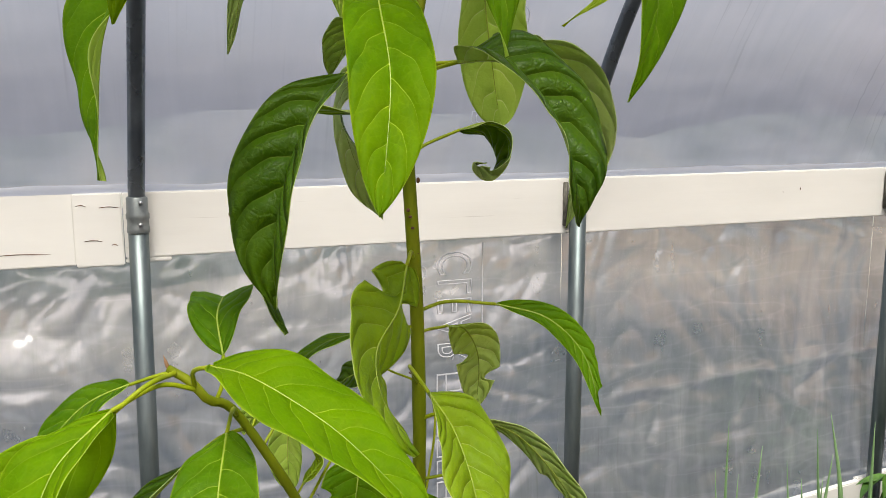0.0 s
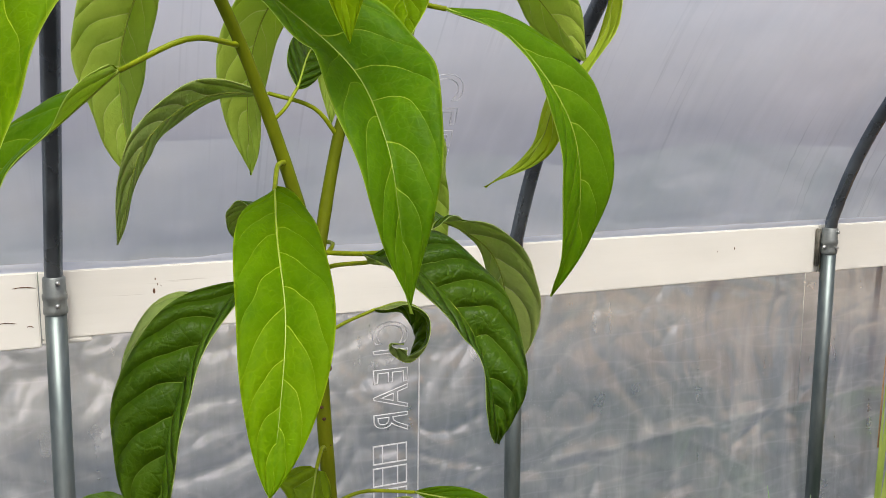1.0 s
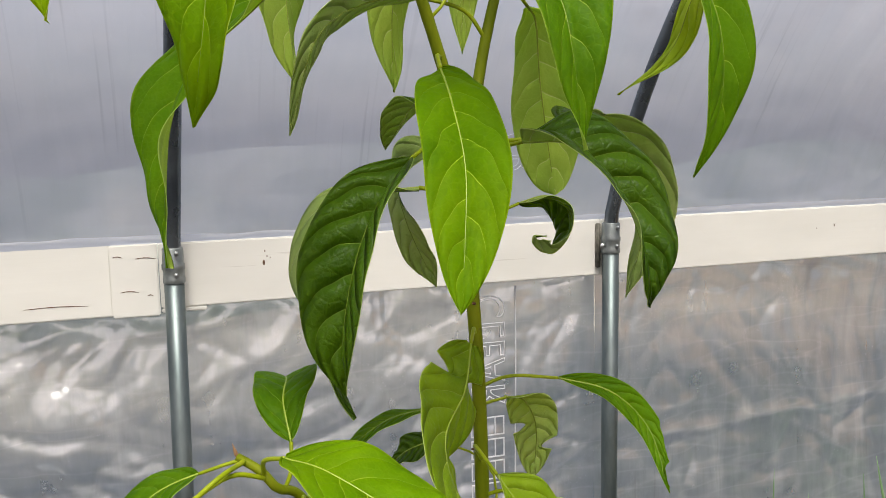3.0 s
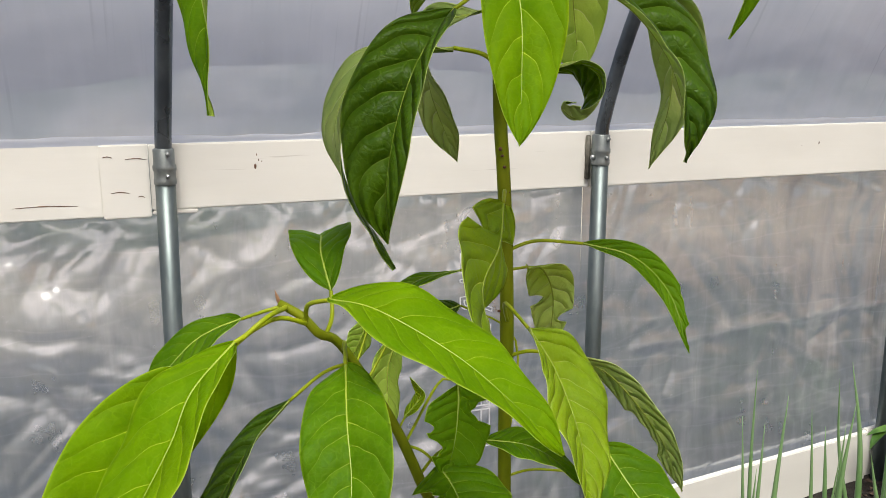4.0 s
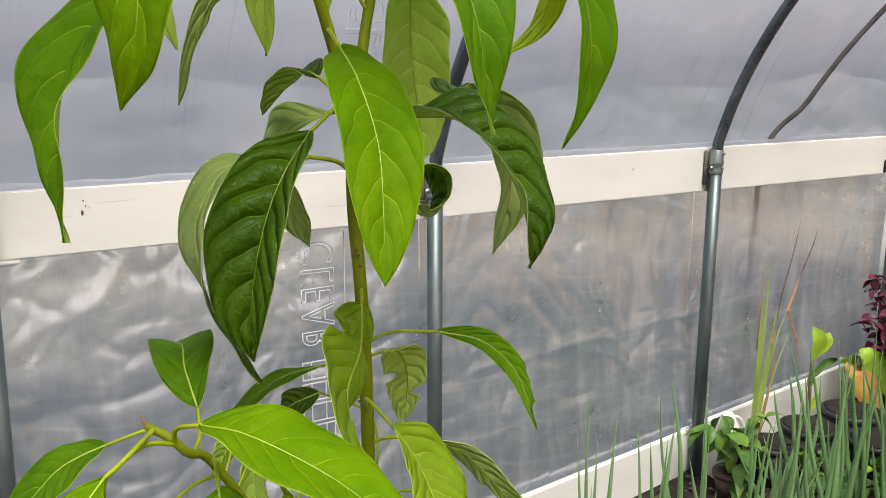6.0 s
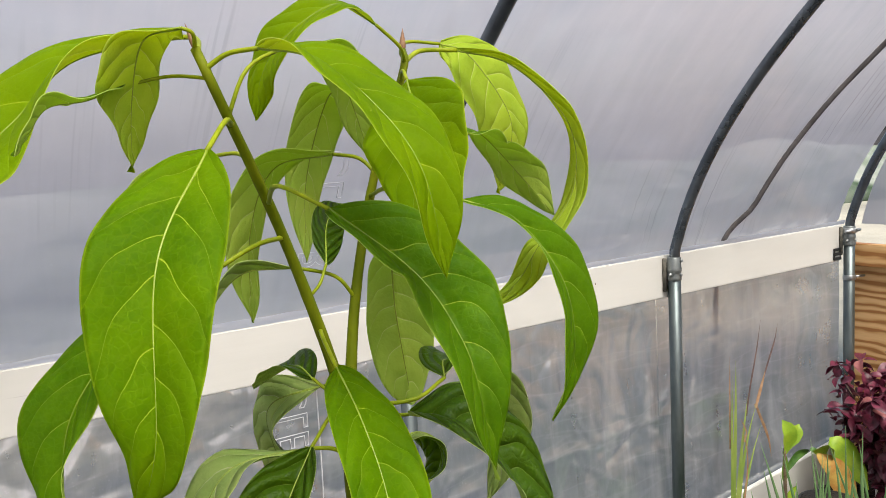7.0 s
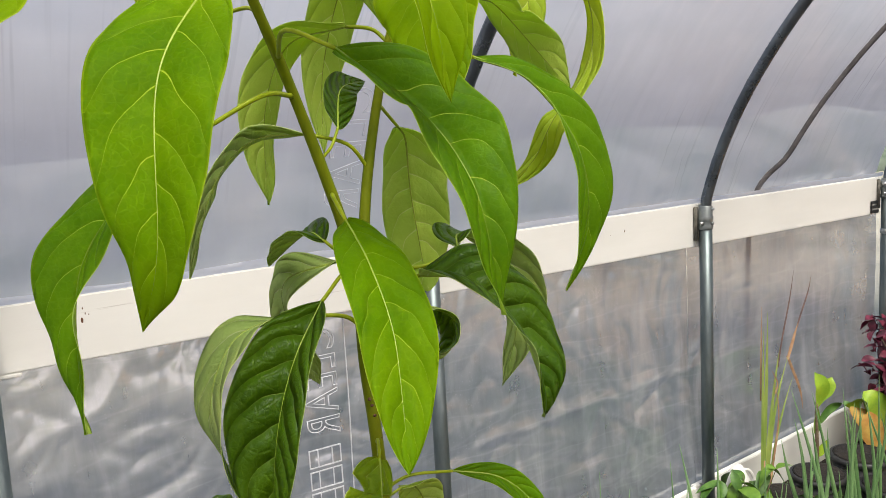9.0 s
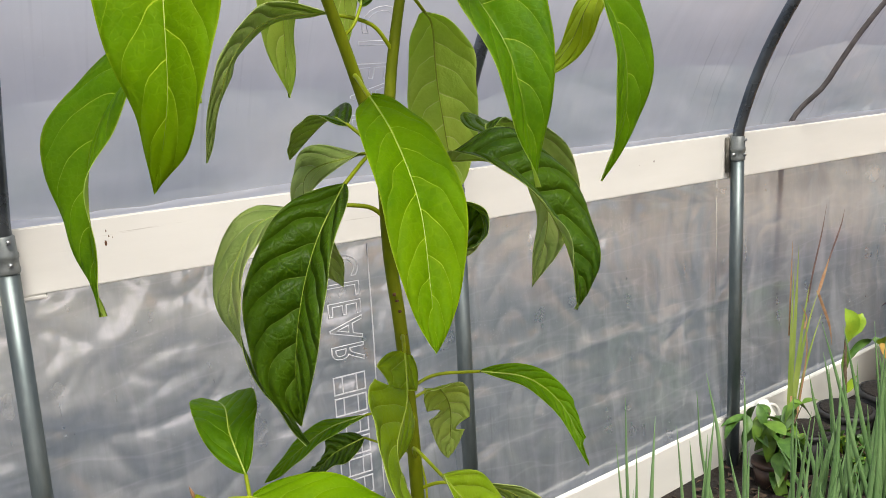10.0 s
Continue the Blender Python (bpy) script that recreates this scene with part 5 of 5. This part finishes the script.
onion(1.200, -0.770, [(1.178, -0.770, 0.683), (1.272, -0.770, 0.612), (1.152, -0.765, 0.575), (1.207, -0.775, 0.557), (1.190, -0.78, 0.45)])
onion(1.405, -0.790, [(1.343, -0.770, 0.567), (1.383, -0.775, 0.520), (1.451, -0.770, 0.515), (1.475, -0.770, 0.564), (1.41, -0.80, 0.45)])
for x, y, n, h in ((1.56, -0.80, 5, 0.56), (1.68, -0.70, 6, 0.56), (1.80, -0.78, 6, 0.58), (1.90, -0.66, 7, 0.50), (2.02, -0.74, 7, 0.55), (2.12, -0.60, 8, 0.50), (2.22, -0.72, 8, 0.56),
                   (2.32, -0.58, 8, 0.48), (2.40, -0.70, 8, 0.58), (2.52, -0.60, 8, 0.52), (2.05, -0.88, 5, 0.42), (2.60, -0.72, 7, 0.56), (2.25, -0.90, 5, 0.40), (2.70, -0.56, 9, 0.52), (2.80, -0.68, 9, 0.56), (2.46, -0.82, 8, 0.54), (2.64, -0.86, 8, 0.56), (2.90, -0.60, 8, 0.50), (2.36, -0.45, 7, 0.36), (2.56, -0.45, 7, 0.36)):
    bl = []
    for k in range(max(3, int(n * 0.62))):
        lean = ORNG.gauss(0.02, 0.10)
        bl.append((x - 0.04 + lean * 0.9, y - lean * 0.4 + ORNG.gauss(0, 0.05), h + ORNG.uniform(-0.30, 0.06)))
    onion(x - 0.04, y - 0.015, bl)

# lemongrass clump with dry bent blades
lg = thing("lemongrass", "thin clump of pale green grass with dry orange bent blades", "grass")
lg.location = (2.645, -0.10, ground_z(2.645))
for mat, w, pts in (
    (GRASS, 0.022, [(0, 0, 0), (0.005, 0, 0.30), (0.02, 0, 0.60), (0.028, 0, 0.86)]),
    (GRASS, 0.016, [(-0.01, 0, 0), (-0.005, 0, 0.3), (-0.002, 0, 0.55), (0.004, 0, 0.80)]),
    (STRAW, 0.008, [(-0.002, 0.01, 0.5), (0.0, 0.01, 0.70), (0.004, 0.01, 0.88)]),
    (GRASS, 0.020, [(0.01, 0, 0), (0.03, 0, 0.3), (0.075, 0, 0.58), (0.115, 0, 0.74)]),
    (DRY_TIP, 0.008, [(0.088, -0.002, 0.62), (0.112, -0.002, 0.73), (0.16, 0, 0.88), (0.187, 0, 0.998)]),
    (GRASS, 0.020, [(0.01, 0.01, 0), (0.05, 0, 0.35), (0.10, 0, 0.53), (0.155, 0, 0.655)]),
    (STRAW, 0.016, [(0.150, 0, 0.640), (0.185, 0, 0.715), (0.215, 0, 0.78)]),
    (DRY_TIP, 0.008, [(0.205, 0, 0.755), (0.235, 0, 0.815), (0.28, 0, 0.90), (0.30, 0, 0.965)]),
    (STRAW, 0.014, [(0.150, 0, 0.655), (0.18, 0, 0.60), (0.22, -0.01, 0.50), (0.24, -0.01, 0.41)]),
    (GRASS, 0.016, [(0.02, 0, 0), (0.07, 0, 0.28), (0.13, 0, 0.45), (0.185, 0, 0.56)]),
    (STRAW, 0.009, [(0.02, -0.01, 0.1), (0.075, -0.01, 0.36), (0.08, -0.01, 0.48), (0.05, -0.01, 0.58)]),
    (STRAW, 0.007, [(0.06, -0.01, 0.52), (0.075, -0.01, 0.56), (0.04, -0.01, 0.62)]),
):
    part("grass_blade", ribbon_bm(pts, w * 0.80, 0.35, 22, VIEW_SIDE), mat, lg)
part("stalk_base", tube_bm([(0, 0, -0.02), (0.002, 0, 0.10), (0.006, 0, 0.25)], [0.014, 0.011, 0.006], 8), STRAW, lg)

# ginger-like plant with one withered leaf
can = thing("potted_ginger", "lime-green broad-leaved plant with one withered amber leaf", "plant")
can.location = (2.985, -0.11, ground_z(2.985))
cz = -ground_z(2.985)
part("stalk", tube_bm(spline([(0, 0, -0.02), (-0.005, 0, 0.15 + cz * 0.5), (-0.012, 0, 0.20 + cz), (-0.008, 0, 0.27 + cz)], 14), [0.011 - 0.0004 * i for i in range(14)], 9), TWIG, can)
for mat, w, swell, pts, words in (
    (LIME, 0.062, 1.6, [(-0.010, 0, 0.235 + cz), (-0.008, -0.01, 0.29 + cz), (-0.010, -0.02, 0.345 + cz), (-0.026, 0.0, 0.40 + cz)], "lime-green upright leaf"),
    (LIME, 0.058, 1.8, [(-0.006, -0.004, 0.245 + cz), (0.02, -0.01, 0.295 + cz), (0.045, -0.02, 0.345 + cz), (0.062, -0.02, 0.365 + cz)], "lime-green folded leaf"),
    (BROAD, 0.030, 0.7, [(-0.012, 0.002, 0.13 + cz), (-0.010, 0.0, 0.19 + cz), (-0.008, -0.004, 0.25 + cz)], "green sheath round the stalk"),
    (HERB, 0.034, 0.8, [(-0.005, 0, 0.17 + cz), (0.05, -0.02, 0.235 + cz), (0.10, -0.05, 0.252 + cz), (0.15, -0.08, 0.235 + cz)], "green leaf stalk"),
    (LIME, 0.120, 0.9, [(0.11, -0.055, 0.245 + cz), (0.19, -0.11, 0.255 + cz), (0.25, -0.16, 0.18 + cz), (0.285, -0.20, 0.07 + cz)], "lime-green arching leaf"),
    (AMBER, 0.110, 1.0, [(0.115, -0.07, 0.235 + cz), (0.17, -0.13, 0.17 + cz), (0.205, -0.16, 0.07 + cz), (0.215, -0.17, -0.05 + cz)], "withered amber leaf, hanging"),
    (LIME, 0.035, 0.8, [(0.0, 0, 0.03 + cz), (0.03, -0.01, 0.08 + cz), (0.045, -0.02, 0.10 + cz)], "small lime-green leaf"),
):
    part("leaf", ribbon_bm(pts, w, 0.45, 20, VIEW_SIDE, oval=swell), mat, can, words)


def leafy(name, label, category, x, y, spread, z0, z1, count, mats, size, seed, stems=6, teeth=0.0, droop=0.8, extra=0, slim=1.0):
    """A bushy plant: a few thin stems with many small leaves on them."""
    r = random.Random(seed)
    ob = thing(name, label, category)
    g = ground_z(x)
    ob.location = (x, y, g)
    tips = []
    for k in range(stems):
        a = r.uniform(0, 6.28)
        tip = Vector((math.cos(a) * spread * r.uniform(0.3, 1), math.sin(a) * spread * r.uniform(0.3, 1), r.uniform(0.6, 1) * (z1 - g)))
        path = spline([(0, 0, -0.01), (tip.x * 0.3, tip.y * 0.3, tip.z * 0.5), tip], 14)
        part("stem", tube_bm(path, [0.004 * (1 - 0.6 * i / 13) for i in range(14)], 6), TWIG, ob)
        tips.append(path)
    shapes = []
    for k in range(6):
        bm = small_leaf_bm(size * r.uniform(0.8, 1.25), slim * size * r.uniform(0.45, 0.62), r.uniform(0.25 * droop, droop), r.uniform(0.15, 0.5), teeth=teeth)
        me = bpy.data.meshes.new("leaf")
        bm.to_mesh(me)
        bm.free()
        me.polygons.foreach_set("use_smooth", [True] * len(me.polygons))
        me.materials.append(mats[k % len(mats)])
        shapes.append(me)
    for k in range(count):
        path = r.choice(tips)
        p = path[min(13, int(14 * max((z0 - g) / max(z1 - g, 0.01), 0) + r.random() ** 0.8 * 14))]
        lf = new("leaf", r.choice(shapes))
        lf.parent = ob
        s = r.uniform(0.6, 1.15)
        lf.matrix_basis = Matrix.Translation(p) @ Euler((r.uniform(-0.6, 0.6), r.uniform(-0.5, 0.9), r.uniform(0, 6.28))).to_matrix().to_4x4() @ Matrix.Scale(s, 4)
    # the dense inner foliage
    if extra:
        bm = bmesh.new()
        for k in range(extra):
            p = r.choice(tips)[min(13, int(2 + r.random() * 12))]
            m = Matrix.Translation(p + Vector((r.gauss(0, 0.03), r.gauss(0, 0.03), r.gauss(0, 0.02)))) @ Euler((r.uniform(-0.8, 0.8), r.uniform(-0.5, 1.1), r.uniform(0, 6.28))).to_matrix().to_4x4() @ Matrix.Scale(r.uniform(0.5, 0.9), 4)
            lf = small_leaf_bm(size, size * 0.55, r.uniform(0.2, 0.9), 0.3, n=5)
            lf.transform(m)
            me = bpy.data.meshes.new("inner")
            lf.to_mesh(me)
            lf.free()
            bm.from_mesh(me)
            bpy.data.meshes.remove(me)
        part("foliage", bm, mats[0], ob)
    return ob


leafy("burgundy_plant", "bushy plant with dark burgundy leaves, some faded pink", "plant", 3.43, -0.36, 0.31, 0.04, 0.56, 300, [PURPLE, PURPLE, PURPLE, PURPLE, PURPLE, PINKISH], 0.088, 5, 30, extra=2200)
leafy("pepper_plant", "small pepper plant with large drooping green leaves in a dark pot", "plant", 2.43, -0.22, 0.17, -0.14, 0.15, 84, [HERB, HERB, BROAD], 0.115, 8, 10, droop=1.5, slim=0.78)
leafy("seedling", "low seedling with jagged green leaves by the base board", "plant", 1.32, -0.12, 0.13, -0.20, 0.0, 70, [HERB, BROAD], 0.06, 9, 12, 0.35)
leafy("herb_clump", "low clump of bright green herbs on the soil", "herb", 3.22, -0.50, 0.22, -0.1, 0.05, 220, [HERB, LIME, HERB], 0.040, 12, 18)

leafy("weed_clump", "dense low clump of dark green weeds between the onions", "weed", 2.72, -0.46, 0.24, -0.14, 0.03, 150, [HERB, HERB, LIME], 0.055, 14, 14, extra=260)
leafy("weed_clump", "dense low clump of dark green weeds beside the black pots", "weed", 2.98, -0.62, 0.24, -0.12, 0.08, 150, [HERB, HERB, LIME], 0.050, 15, 14, extra=260)

pot = thing("plant_pot", "dusty dark brown plastic plant pot on the soil", "pot")
pot.location = (2.43, -0.19, ground_z(2.43) - 0.012)
part("body", tube_bm([(0, 0, 0), (0, 0, 0.09)], [0.052, 0.068], 24), REDPOT, pot)
part("rim", tube_bm([(0, 0, 0.0905), (0, 0, 0.093), (0, 0, 0.108), (0, 0, 0.110)], [0.066, 0.073, 0.073, 0.068], 24), REDPOT, pot)

jug = thing("plastic_jug", "crumpled white plastic jug at the foot of the post", "jug")
jug.location = (2.515, -0.075, ground_z(2.555) - 0.005)
part("body", tube_bm([(0, 0, 0), (0, 0, 0.01), (0.002, 0, 0.13), (0.004, 0, 0.20), (0.006, 0, 0.25), (0.006, 0, 0.27)], [0.050, 0.062, 0.064, 0.058, 0.030, 0.020], 16), WHITE, jug)
part("handle", tube_bm(spline([(0.055, -0.01, 0.16), (0.088, -0.015, 0.19), (0.06, -0.012, 0.24), (0.02, -0.005, 0.25)], 12), 0.007, 8), WHITE, jug)

table = thing("planter_stand", "white plastic planter on pipe legs under the burgundy plant", "planter")
table.location = (3.42, -0.42, ground_z(3.42))
tz = 0.10 - ground_z(3.42)
part("tray", box_bm(-0.05, 0.24, -0.45, 0.16, tz, tz + 0.09, 0.012), WHITE, table)
for lx, ly in ((-0.02, 0.13), (0.21, 0.13), (-0.02, -0.42), (0.21, -0.42)):
    part("leg", tube_bm([(lx, ly, -0.02), (lx, ly, tz + 0.01)], 0.021, 14), WHITE, table)

for x, y, s in ((2.64, -0.20, 1.1), (2.83, -0.22, 1.25), (3.05, -0.26, 1.35), (2.94, -0.44, 1.15)):
    p = thing("nursery_pot", "black plastic nursery pot of soil", "pot", "black pots by the wall")
    p.location = (x, y, ground_z(x) - 0.012)
    part("body", tube_bm([(0, 0, 0), (0, 0, 0.13 * s)], [0.06 * s, 0.082 * s], 22), BLACK, p)
    part("rim", tube_bm([(0, 0, 0.1305 * s), (0, 0, 0.133 * s), (0, 0, 0.148 * s), (0, 0, 0.150 * s)], [0.080 * s, 0.088 * s, 0.088 * s, 0.083 * s], 22), BLACK, p)
    part("soil", tube_bm([(0, 0, 0.1505 * s), (0, 0, 0.153 * s)], [0.079 * s, 0.07 * s], 18), SOIL, p)

# dry stalks lying round the pots
DR = random.Random(31)
for k in range(9):
    x, y = DR.uniform(2.25, 2.75), DR.uniform(-0.42, -0.16)
    a, L = DR.uniform(-0.7, 0.7), DR.uniform(0.10, 0.24)
    ob = thing("dry_stalk", "dry orange-brown stalk lying on the soil", "stalk", "dry stalks on the soil")
    ob.location = (x, y, ground_z(x) + 0.012)
    tip = Vector((L * math.cos(a), L * math.sin(a) * 0.5, DR.uniform(0.0, 0.05)))
    part("blade", ribbon_bm([(0, 0, 0.002), tip * 0.35 + Vector((0, 0, 0.022)), tip * 0.7 + Vector((0, 0.01, 0.016)), tip], DR.uniform(0.006, 0.013), 0.5, 12, (0.2, -0.6, 0.77)), STRAW, ob)

# leaf litter on the soil
lr = random.Random(21)
bm = bmesh.new()
for k in range(520):
    x, y = lr.uniform(1.1, 3.6), -abs(lr.gauss(0.0, 0.35)) - 0.03
    L = lr.uniform(0.02, 0.065)
    m = Matrix.Translation((x, y, ground_z(x) + 0.012 + lr.uniform(0, 0.015))) @ Euler((lr.uniform(-0.4, 0.4), lr.uniform(-0.4, 0.4), lr.uniform(0, 6.28))).to_matrix().to_4x4()
    v = [bm.verts.new(m @ Vector(c)) for c in ((0, 0, 0), (L * 0.4, L * 0.28, 0.006), (L, 0, 0.002), (L * 0.45, -L * 0.25, 0.006), (L * 0.45, 0, -0.002))]
    for a, b in ((0, 1), (1, 2), (2, 3), (3, 0)):
        bm.faces.new((v[a], v[b], v[4]))
tagged(part("leaf_litter", bm, LITTER, smooth=False), "dry brown leaf litter scattered on the soil", "litter", kind="stuff")
